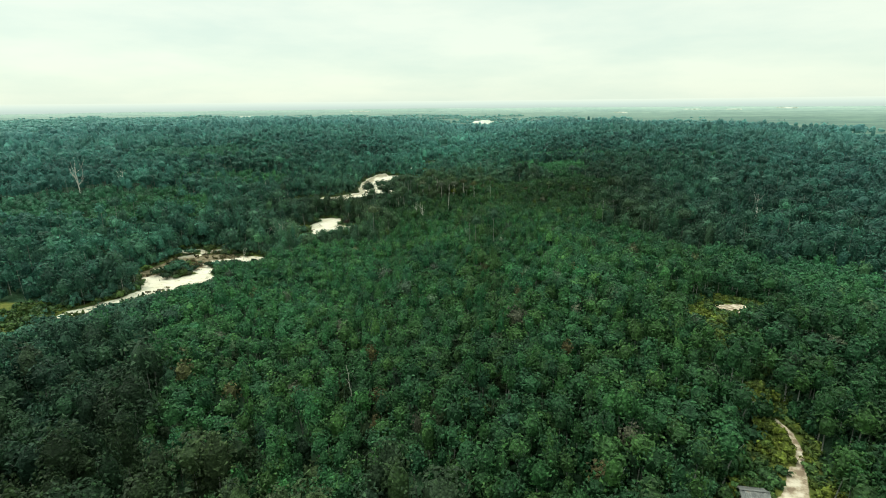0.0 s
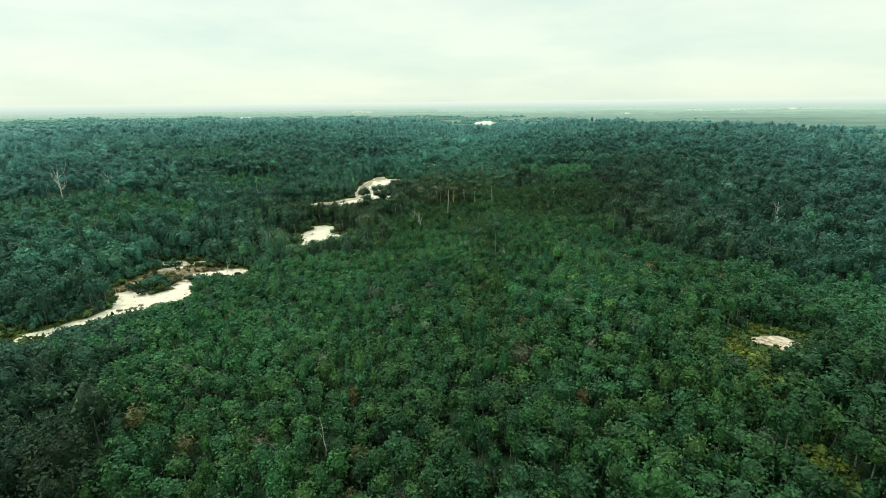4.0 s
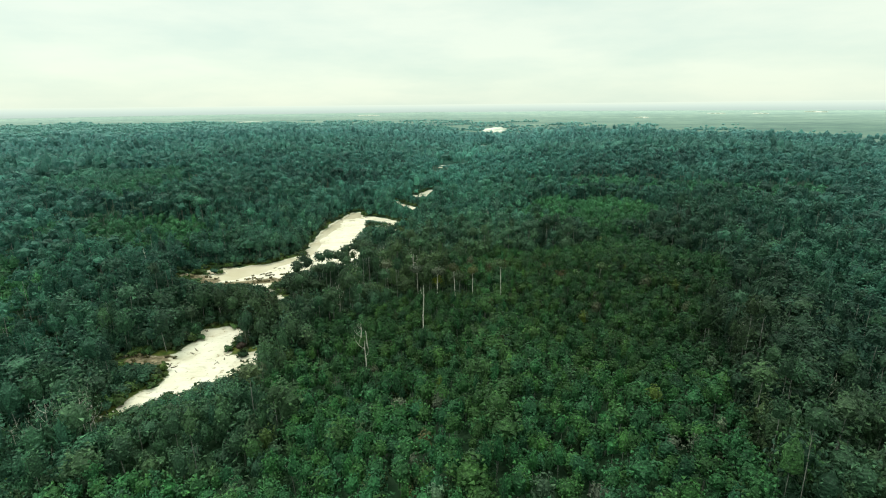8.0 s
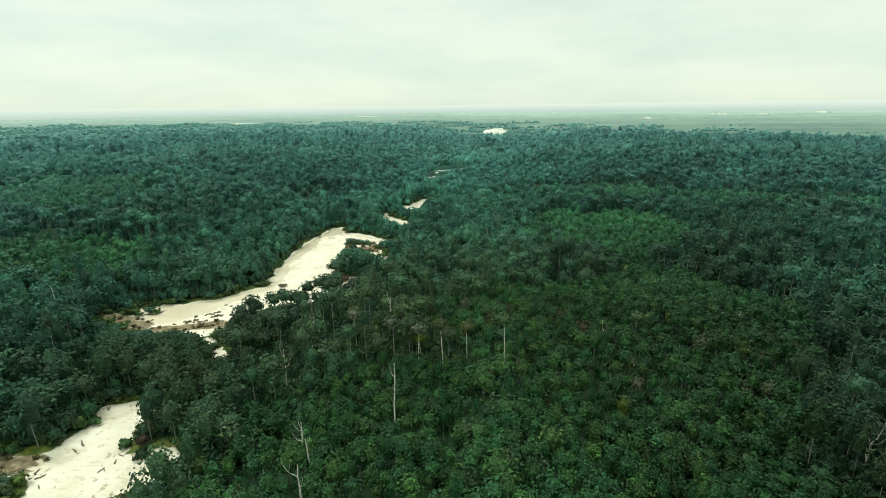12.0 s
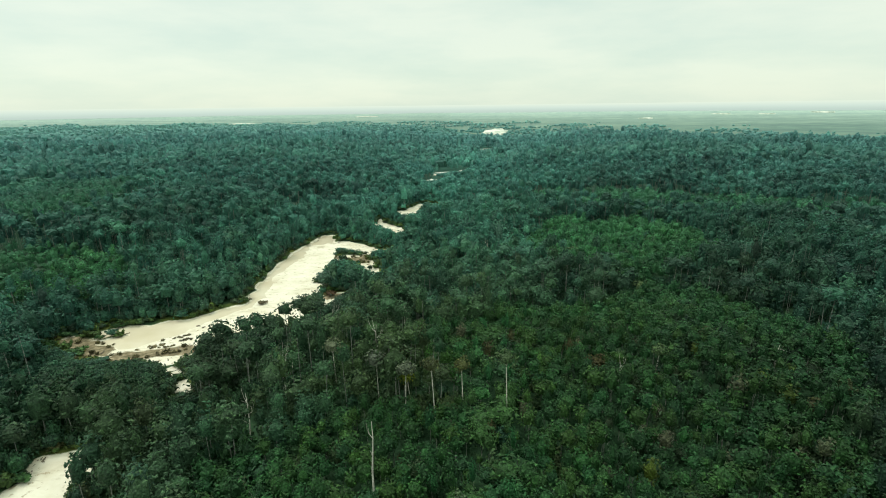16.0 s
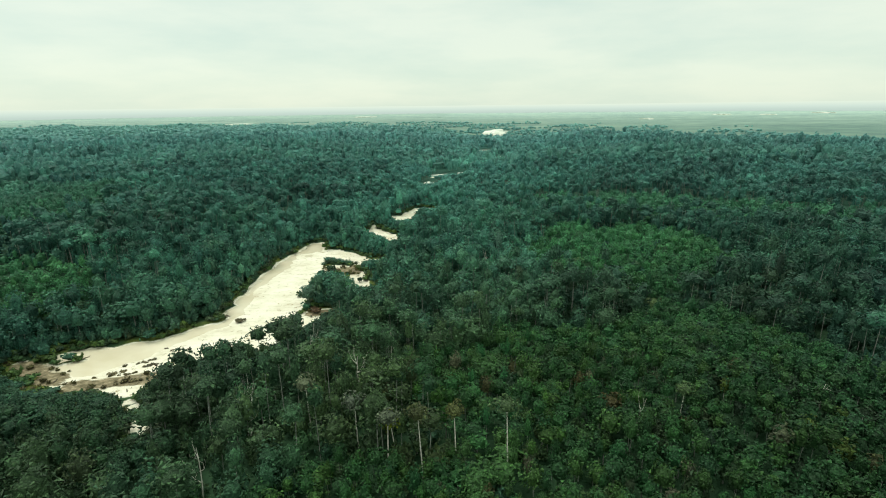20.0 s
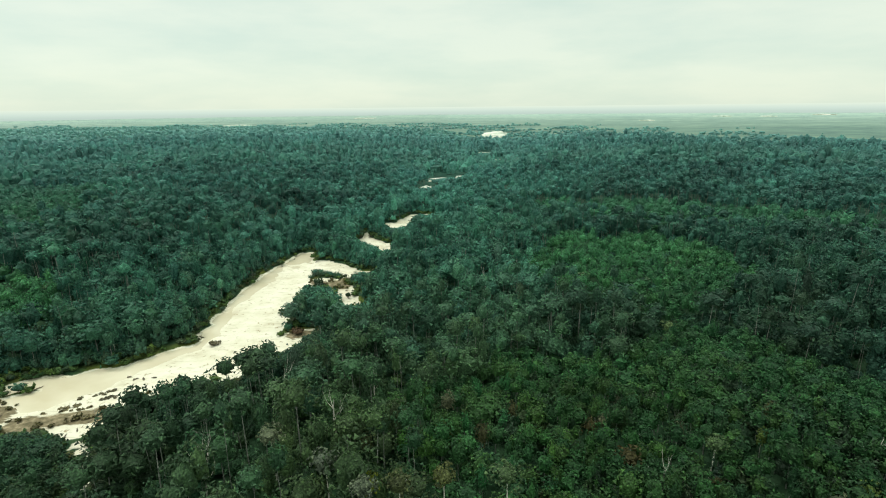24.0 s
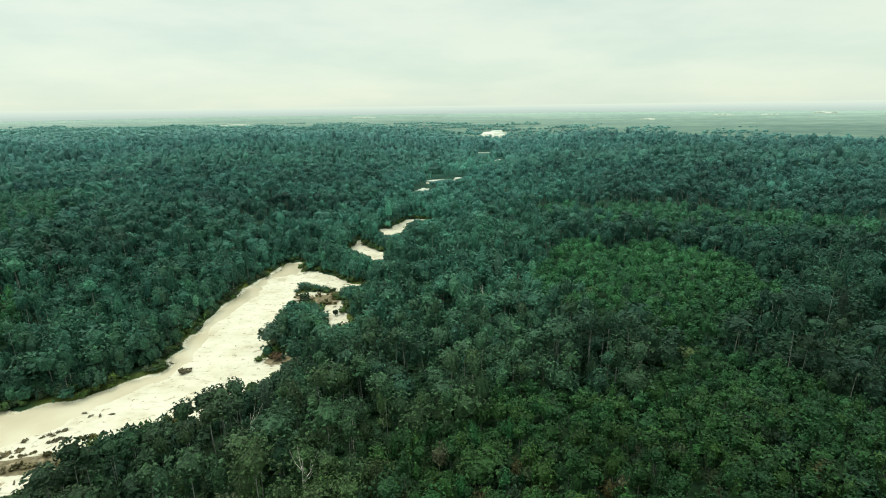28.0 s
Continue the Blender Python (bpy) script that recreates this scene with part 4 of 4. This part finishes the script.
# ---------------------------------------------------------------- scrub and grass round the open land
def plant_scrub():
    r = np.random.RandomState(91)
    p = np.concatenate([scatter((-142, 100), (-30, 560), 2.1, 92), scatter((20, 34), (66, 118), 0.98, 93)])
    x, y = p[:, 0], p[:, 1]
    sand, grass, trail = sand_depth(x, y), grass_depth(x, y), trail_depth(x, y)
    edge = (sand < 0.1) & (sand > -5.0) & (r.uniform(size=len(x)) < np.clip(0.9 + 0.15 * sand, 0.15, 0.8))
    muddy = (inside(x, y, MUDDY) > -0.5) & (wave(x, y, 95, 7.0) > 0.0) & (r.uniform(size=len(x)) < 0.75)
    m = (edge | (grass > -1.5) | muddy) & ((sand < 0.1) | muddy) & (trail < -0.34) & view_belt(x, y)
    x, y, muddy = x[m], y[m], muddy[m]
    n = len(x)
    pieces = []
    for k in range(3):
        mine = np.arange(n) % 3 == k
        c = crown(400 + k, 2.3, 1.5, -0.1, 4, 15, 0.30, 4)
        grow, turn = r.uniform(0.5, 1.15, mine.sum()) * np.where(x[mine] < 0, 1.7, 1.0), r.uniform(0, 6.3, mine.sum())
        yellow = np.clip(0.5 + 0.6 * wave(x[mine], y[mine], 94, 14.0) + 0.25 * r.normal(size=mine.sum()), 0, 1)[:, None] * np.where(x[mine] < 0, 0.4, 1.0)[:, None]
        tint = (np.array((0.028, 0.066, 0.026)) * (1 - yellow) + np.array((0.092, 0.122, 0.022)) * yellow) * r.uniform(0.9, 1.6, (mine.sum(), 1))
        # tattered brown growth on the mud
        tint = np.where(muddy[mine][:, None], np.array((0.085, 0.078, 0.036)) * r.uniform(0.6, 1.5, (mine.sum(), 1)), tint)
        grow = np.where(muddy[mine], grow * 0.55, grow)
        verts, faces = turned(c, np.cos(turn) * grow, np.sin(turn) * grow, grow * r.uniform(0.6, 1.1, mine.sum()), x[mine], y[mine], ground_height(x[mine], y[mine]))
        shade = np.repeat(np.concatenate([tint, np.ones((mine.sum(), 1))], 1), len(c[0]), 0)
        pieces.append((verts, faces, shade, np.zeros(len(faces), int)))
    finish("scrub", "yellow-green scrub and rank grass along the clearings", pieces, "scrub")


plant_scrub()


# ---------------------------------------------------------------- far sand on the plain
def far_sand(cx, cy, hx, hy, seed, top=10.0):
    r = np.random.RandomState(seed)
    a = np.linspace(0, 2 * np.pi, 33)[:-1]
    k = 1 + 0.22 * np.sin(3 * a + r.uniform(0, 6)) + 0.16 * np.sin(7 * a + r.uniform(0, 6)) + 0.08 * r.normal(size=32)
    rim = np.stack([cx + hx * k * np.cos(a), cy + hy * k * np.sin(a), 0 * a + top], -1)
    low = rim - (0, 0, 20)
    verts = np.concatenate([rim, low, [[cx, cy, top + 0.8]]])
    i = np.arange(32)
    faces = np.concatenate([np.stack([i, (i + 1) % 32, i * 0 + 64], -1), np.stack([i + 32, (i + 1) % 32 + 32, (i + 1) % 32], -1), np.stack([i + 32, (i + 1) % 32, i], -1)])
    me = mesh_of("far_sand_flat", verts, faces, [SAND_FAR], smooth=True)
    tagged(new("far_sand_flat", me), "white sand clearing far up the valley", "sand", kind="structure")


mat_far, nt_far, bsdf_far = material("far_sand")
nt_far.links.new(ramp_node(nt_far, noise_node(nt_far, 0.045, 5.0).outputs["Fac"], ((0.45, (0.34, 0.40, 0.33)), (0.51, (0.62, 0.64, 0.57)), (0.7, (0.74, 0.74, 0.67)))).outputs["Color"], bsdf_far.inputs["Base Color"])
bsdf_far.inputs["Roughness"].default_value = 0.95
SAND_FAR = mat_far
for n, (cx, cy, hx, hy) in enumerate(FAR_FLATS):
    far_sand(cx, cy, hx, hy, 500 + n, 10.0)
# the small flats further up the valley
for n, (cx, cy, hx, hy) in enumerate(((-61, 641, 6, 11), (-54, 699, 9, 9), (-35, 715, 7, 6), (-22, 991, 11, 11), (2, 884, 7, 9))):
    far_sand(cx, cy, hx, hy, 520 + n, 1.2)


# ---------------------------------------------------------------- dead trees
def dead_tree(x, y, top, seed, forks, thick=0.17, reach_out=2.4, label="bleached dead tree trunk standing above the green canopy"):
    """A bare bleached stem with broken limbs, from the ground to the height top."""
    r = np.random.RandomState(seed)
    foot = float(ground_height(x, y))
    height = top - foot
    tree = tagged(new("dead_tree"), label, "dead tree", "bleached dead trees")
    tree.location = (x, y, foot)
    steps = 7
    bend = np.cumsum(r.normal(size=(steps, 2)) * 0.16, 0)
    pts = [(*(bend[k] - bend[0]), -0.4 + (height + 0.4) * k / (steps - 1)) for k in range(steps)]
    radii = [thick * (1.3 - 0.95 * k / (steps - 1)) for k in range(steps)]
    v, f = tube(pts, radii, 7)
    part("trunk", v, f, [DEAD], tree, smooth=True)
    for k in range(forks):
        n = steps - 2 - (k % 3)
        start = np.array(pts[n])
        a = r.uniform(0, 6.3)
        length = reach_out * r.uniform(0.7, 1.2)
        way = np.array((math.cos(a), math.sin(a), 0.0))
        line = [start, start + way * length * 0.45 + (0, 0, length * 0.35), start + way * length * 0.75 + (0, 0, length * 0.95), start + way * length * 0.8 + r.normal(size=3) * 0.2 + (0, 0, length * 1.35)]
        rr = radii[n] * 0.62
        branch = part("branch", *tube(line, (rr, rr * 0.7, rr * 0.45, rr * 0.2), 5), [DEAD], tree, smooth=True)
        if k % 2 == 0:
            twig = [line[1], line[1] + r.normal(size=3) * 0.4 + (0, 0, length * 0.5), line[1] + r.normal(size=3) * 0.8 + (0, 0, length * 0.9)]
            part("twig", *tube(twig, (rr * 0.45, rr * 0.3, rr * 0.1), 4), [DEAD], branch, smooth=True)


for n, (x, y, top, forks, thick, out) in enumerate((
        (-28.7, 226.8, 15.0, 2, 0.27, 2.6), (-30.5, 235.4, 13.8, 0, 0.26, 1.0), (-33.0, 238.5, 14.0, 6, 0.18, 2.4), (-18.3, 246.6, 21.6, 2, 0.22, 1.2),
        
        (53.4, 213.9, 17.6, 4, 0.17, 2.8), (61.4, 214.7, 16.4, 6, 0.16, 3.2), (57.6, 239.1, 17.0, 5, 0.2, 2.6), (120.0, 233.0, 19.5, 6, 0.24, 3.2),
        (-22.7, 76.0, 16.8, 2, 0.11, 0.8), (-235.0, 275.0, 26.0, 9, 0.42, 6.0), (-226.0, 300.0, 22.0, 4, 0.3, 3.5), (58.9, 287.2, 17.2, 1, 0.17, 0.8),
        (26.2, 282.5, 13.6, 4, 0.17, 2.2), (-46.0, 262.0, 15.5, 5, 0.16, 2.6), (-132.0, 296.0, 16.0, 1, 0.16, 1.2),
        (-46.0, 278.0, 15.5, 9, 0.17, 3.2), (-63.5, 331.0, 6.0, 8, 0.12, 2.2), (-28.0, 290.0, 17.5, 5, 0.22, 2.6), (-3.3, 366.0, 18.5, 3, 0.2, 2.0), (75.0, 205.0, 14.5, 3, 0.16, 2.0), (-95.5, 186.0, 5.0, 4, 0.14, 1.6), (-43.0, 304.0, 15.0, 9, 0.16, 3.0), (-22.6, 298.0, 19.0, 2, 0.18, 1.2))):
    dead_tree(x, y, top, 700 + n, forks, thick * 0.75, out)


def emergent_tree(x, y, top, width, seed, tint, label):
    """A living tree with a tall pale stem and a small round crown above the canopy."""
    foot = float(ground_height(x, y))
    tree = tagged(new("emergent_tree"), label, "tree", "tall trees above the canopy")
    tree.location = (x, y, foot)
    r = np.random.RandomState(seed)
    height, lean = top - foot, r.normal(size=2) * 0.4
    pts = [(0, 0, -0.4), (lean[0] * 0.6, lean[1] * 0.6, height * 0.5), (lean[0], lean[1], height - width * 0.45)]
    part("trunk", *tube(pts, (0.14, 0.10, 0.06), 7), [DEAD], tree, smooth=True)
    for k in range(4):
        a = k * 1.6 + r.uniform(0, 0.8)
        way = np.array((math.cos(a), math.sin(a), 0)) * width * 0.28
        part("branch", *tube([np.array(pts[2]) - (0, 0, width * 0.25), np.array(pts[2]) + way + (0, 0, width * 0.12)], (0.07, 0.03), 5), [DEAD], tree, smooth=True)
    v, f = crown(seed, width, width * 0.75, height - width * 0.7, 7, 130, 0.26, 3)
    part("crown", v + (lean[0], lean[1], 0), f, [LEAF], tree, tint=np.repeat([[*tint, 1.0]], len(v), 0))


PALE, GREY, OLIVE_LEAF = (0.065, 0.110, 0.050), (0.105, 0.130, 0.090), (0.070, 0.085, 0.036)
for n, (x, y, top, width, tint, word) in enumerate((
        (2.5, 268.6, 22.6, 4.6, PALE, "tall slim tree with a small pale green crown"), (-17.2, 268.3, 20.0, 4.4, GREY, "tall slim tree with a thin grey-green crown"),
        (-11.2, 268.4, 21.0, 4.2, OLIVE_LEAF, "tall slim tree with an olive crown"), (-6.2, 272.4, 19.0, 4.0, OLIVE_LEAF, "tall slim tree with an olive crown"),
        (-24.0, 275.0, 18.5, 5.0, GREY, "tall slim tree with a thin grey-green crown"), (-35.0, 281.0, 18.0, 5.0, GREY, "tall slim tree with a thin grey-green crown"),
        (34.5, 286.2, 17.0, 4.0, PALE, "tall slim tree with a small pale green crown"), (-17.2, 275.0, 15.0, 4.2, (0.150, 0.190, 0.022), "bright yellow-green broadleaf tree among dark woods"))):
    emergent_tree(x, y, top, width, 740 + n, tint, word)

# a bare grey stand beside the mud flat
bare = np.random.RandomState(760)
for n in range(9):
    dead_tree(-84.0 + bare.uniform(-6, 7), 201.0 + bare.uniform(-6, 7), bare.uniform(9.0, 13.0), 770 + n, 7, 0.075, bare.uniform(1.8, 3.0), "thin bare grey tree in a drowned stand beside the flats")


# ---------------------------------------------------------------- the sand flats' litter
def bent_log(seed, length, thick):
    r = np.random.RandomState(seed)
    pts = [(length * (k / 4 - 0.5), r.normal() * length * 0.05, thick * 0.4 + abs(r.normal()) * 0.08) for k in range(5)]
    v, f = tube(pts, [thick * q for q in (1.0, 0.95, 0.8, 0.6, 0.3)], 6)
    return v, f


MUD = bark_material("wet_driftwood", (0.06, 0.048, 0.035), (0.19, 0.155, 0.11))


def litter():
    """Dark driftwood strewn along the flow of the sand."""
    r = np.random.RandomState(811)
    p = np.concatenate([r.uniform((-100, 200), (-60, 262), (520, 2)), r.uniform((-130, 295), (-45, 440), (900, 2)), r.uniform((-130, 128), (-92, 195), (160, 2))])
    depth = sand_depth(p[:, 0], p[:, 1])
    keep = np.where((depth > 0.4) & (wave(p[:, 0], p[:, 1], 812, 13.0) > 0.25) & ((depth < 2.6) | (inside(p[:, 0], p[:, 1], MUDDY) > -2)))[0][:90]
    protos = []
    for k in range(6):
        me = mesh_of("log", *bent_log(820 + k, 1.0, 0.11), [MUD], smooth=True)
        protos.append(me)
    for n, i in enumerate(keep):
        x, y = p[i]
        slope = np.interp(y + 6, RIVER_Y, RIVER_X) - np.interp(y - 6, RIVER_Y, RIVER_X)
        turn = math.atan2(12.0, slope) + r.normal() * 0.5
        size = r.uniform(0.6, 2.2)
        ob = tagged(new("driftwood", protos[n % 6]), "dark waterlogged driftwood lying on the white sand", "driftwood", "driftwood on the sand flats")
        z = max(float(ground_height(x, y)), -0.12)
        ob.matrix_world = Matrix.Translation((x, y, z)) @ Matrix.Rotation(turn, 4, "Z") @ Matrix.Diagonal((size, size * r.uniform(0.6, 1.2), size * 0.6, 1))
    # some snags in a row across the shallows
    for n, (x, y) in enumerate(((-93.6, 322.4), (-91.4, 321.6), (-89.4, 321.9), (-86.8, 322.3))):
        ob = tagged(new("driftwood", protos[n]), "dark snag lying in the beige shallows", "driftwood", "driftwood on the sand flats")
        ob.matrix_world = Matrix.Translation((x, y, max(float(ground_height(x, y)), -0.12))) @ Matrix.Rotation(n * 1.1, 4, "Z") @ Matrix.Diagonal((1.3, 2.4, 1.8, 1))


litter()


def bush(x, y, width, height, seed, tint, label):
    """A shrub on the sand: some stems and a loose crown."""
    ob = tagged(new("shrub"), label, "shrub", "shrubs on the sand flats")
    ob.location = (x, y, max(float(ground_height(x, y)), -0.12))
    r = np.random.RandomState(seed)
    for k in range(4):
        a = k * 1.6 + r.uniform(0, 1)
        q = np.array((math.cos(a), math.sin(a), 0)) * width * 0.28
        part("stem", *tube([(0, 0, -0.2), q * 0.6 + (0, 0, height * 0.4), q + (0, 0, height * 0.8)], (0.07, 0.05, 0.02), 4), [BARK], ob, smooth=True)
    if height > width * 0.3:
        v, f = crown(seed, width, height * 0.8, height * 0.18, 7, 70, 0.32, 4)
    else:
        # a low mat, drawn out in tatters along the flow
        bits = []
        for k in range(9):
            c, g = crown(seed + k, width * r.uniform(0.18, 0.42), height * r.uniform(0.5, 1.0), -0.05, 5, 16, 0.24, 4)
            q = r.normal() * width * 0.42
            bits.append((c + (q, q * 0.55 + r.normal() * width * 0.14, 0), g))
        v, f = join(bits)
    part("crown", v, f, [LEAF], ob, tint=np.repeat([[*tint, 1.0]], len(v), 0))


GREEN, BROWN, OLIVE = (0.020, 0.050, 0.024), (0.19, 0.165, 0.105), (0.085, 0.085, 0.030)
for n, (x, y, w, h, tint, word) in enumerate((
        (-66.5, 391.4, 5.0, 2.8, GREEN, "dark green shrub on a sand island"),
        (-62.0, 388.5, 5.5, 1.2, OLIVE, "low olive scrub on a sand island"), (-59.0, 392.0, 4.0, 1.0, OLIVE, "low olive scrub on a sand island"),
        (-59.4, 350.3, 4.6, 2.0, (0.10, 0.066, 0.046), "reddish brown dead brush at the bank"), (-70.0, 246.5, 3.0, 2.6, (0.07, 0.05, 0.04), "bare brown shrub at the sand's edge"),
        (-68.2, 243.8, 4.0, 1.3, GREEN, "low green shrub at the sand's edge"), (-88.0, 232.0, 4.4, 1.6, OLIVE, "olive scrub on the sand bank"),
        (-98.0, 307.5, 4.5, 0.45, BROWN, "brown matted scrub on the sand"), (-92.0, 312.0, 3.2, 0.4, BROWN, "brown matted scrub on the sand"), (-94.0, 307.0, 2.6, 0.4, BROWN, "brown matted scrub on the sand"), (-86.0, 313.5, 3.6, 0.9, OLIVE, "low olive scrub at the bank"),
        (-53.0, 382.0, 2.0, 2.2, GREEN, "dark green shrub on a sand island"), (-115.0, 172.0, 7.0, 3.6, GREEN, "dark green shrub between sand flats"),
        (-88.6, 180.0, 2.6, 2.6, (0.012, 0.022, 0.012), "almost black stump overgrown with creepers"), (-92.5, 179.0, 3.4, 1.6, GREEN, "dark green shrub between sand flats"),
        (-106.0, 187.0, 4.0, 1.0, OLIVE, "low olive scrub on a sand bank"), (-100.5, 239.5, 4.6, 0.9, BROWN, "brown matted scrub on the sand"), (-97.0, 242.0, 3.6, 1.0, OLIVE, "low olive scrub on a sand bank"),
        (-93.5, 236.5, 3.2, 0.6, BROWN, "brown matted scrub on the sand"), (-89.0, 304.5, 5.0, 0.8, BROWN, "brown matted scrub on the sand"), (-94.7, 314.5, 4.2, 0.5, BROWN, "brown matted scrub on the sand"),
        (-81.5, 341.8, 3.4, 1.3, BROWN, "brown half-dead shrub alone on the sand"), (-69.2, 396.5, 5.0, 2.0, GREEN, "dark green shrub on a sand island"),
        (-113.0, 163.0, 5.0, 2.6, GREEN, "dark green shrub between sand flats"), (-118.5, 166.5, 6.0, 3.2, GREEN, "dark green shrub between sand flats"), (-104.0, 176.5, 4.5, 2.0, GREEN, "dark green shrub between sand flats"),
        (-109.0, 180.5, 6.0, 0.8, BROWN, "brown matted scrub on the mud flat"), (-119.0, 181.0, 6.5, 0.9, BROWN, "brown matted scrub on the mud flat"), (-101.0, 189.0, 5.0, 0.8, BROWN, "brown matted scrub on the mud flat"), (-124.0, 190.0, 4.6, 0.8, OLIVE, "olive scrub on the mud flat"),
        (-113.5, 191.5, 6.0, 0.7, BROWN, "brown matted scrub on the mud flat"), (-96.5, 180.5, 4.0, 2.0, GREEN, "dark green shrub between sand flats"), (-108.0, 150.5, 5.5, 0.5, BROWN, "brown matted scrub on the sand"), (-101.5, 154.5, 5.0, 0.5, BROWN, "brown matted scrub on the sand"), (-108.0, 172.0, 4.5, 2.2, GREEN, "dark green shrub between sand flats"))):
    bush(x, y, w, h, 900 + n, tint, word)


# ---------------------------------------------------------------- the hut by the trail
def box(sx, sy, sz, at):
    v = np.array([(x, y, z) for x in (-0.5, 0.5) for y in (-0.5, 0.5) for z in (-0.5, 0.5)]) * (sx, sy, sz) + at
    f = np.array([(0, 1, 3, 2), (4, 6, 7, 5), (0, 4, 5, 1), (2, 3, 7, 6), (0, 2, 6, 4), (1, 5, 7, 3)])
    return v, f


def hut():
    tin, nt, bsdf = material("weathered_tin")
    nt.links.new(ramp_node(nt, noise_node(nt, 1.4, 5.0).outputs["Fac"], ((0.35, (0.09, 0.095, 0.095)), (0.6, (0.19, 0.195, 0.19)), (0.75, (0.16, 0.115, 0.085)))).outputs["Color"], bsdf.inputs["Base Color"])
    bsdf.inputs["Roughness"].default_value, bsdf.inputs["Metallic"].default_value = 0.5, 0.35
    plank = bark_material("old_planks", (0.07, 0.055, 0.04), (0.18, 0.15, 0.11))
    ob = tagged(new("hut"), "small plank field hut with a weathered grey tin roof", "hut")
    x, y = 30.6, 50.4
    ob.matrix_basis = pose(x, y, float(ground_height(x, y)) - 0.05, 0, 0, -5) @ Matrix.Diagonal((0.74, 0.8, 0.9, 1))
    for sx in (-1.7, 1.7):
        for sy in (-1.2, 1.2):
            part("post", *box(0.12, 0.12, 2.2, (sx, sy, 1.1)), [plank], ob)
    for k in range(12):
        part("plank", *box(0.27, 0.03, 1.7, (-1.55 + k * 0.282, 1.22, 0.95)), [plank], ob)
    for side in (-1.72, 1.72):
        for k in range(8):
            part("plank", *box(0.03, 0.27, 1.7, (side, -1.02 + k * 0.29, 0.95)), [plank], ob)
    # two slopes of corrugated sheet
    for k, (y0, y1) in enumerate(((0.0, 1.75), (0.0, -1.75))):
        us = np.linspace(-2.15, 2.15, 65)
        wave_z = 0.025 * np.cos(us * 2 * np.pi / 0.3)
        top = np.stack([us, us * 0 + y0, 2.75 + wave_z], -1)
        low = np.stack([us, us * 0 + y1, 2.05 + wave_z], -1)
        verts = np.concatenate([top, low, top - (0, 0, 0.012), low - (0, 0, 0.012)])
        i = np.arange(64)
        faces = np.concatenate([np.stack([i, i + 1, i + 66, i + 65], -1), np.stack([i + 131, i + 130, i + 195, i + 196], -1)])
        part("roof_sheet", verts, faces, [tin], ob, smooth=True)
    part("ridge_cap", *box(4.3, 0.28, 0.03, (0, 0, 2.80)), [tin], ob)
    part("floor", *box(3.4, 2.4, 0.1, (0, 0, 0.12)), [plank], ob)


hut()
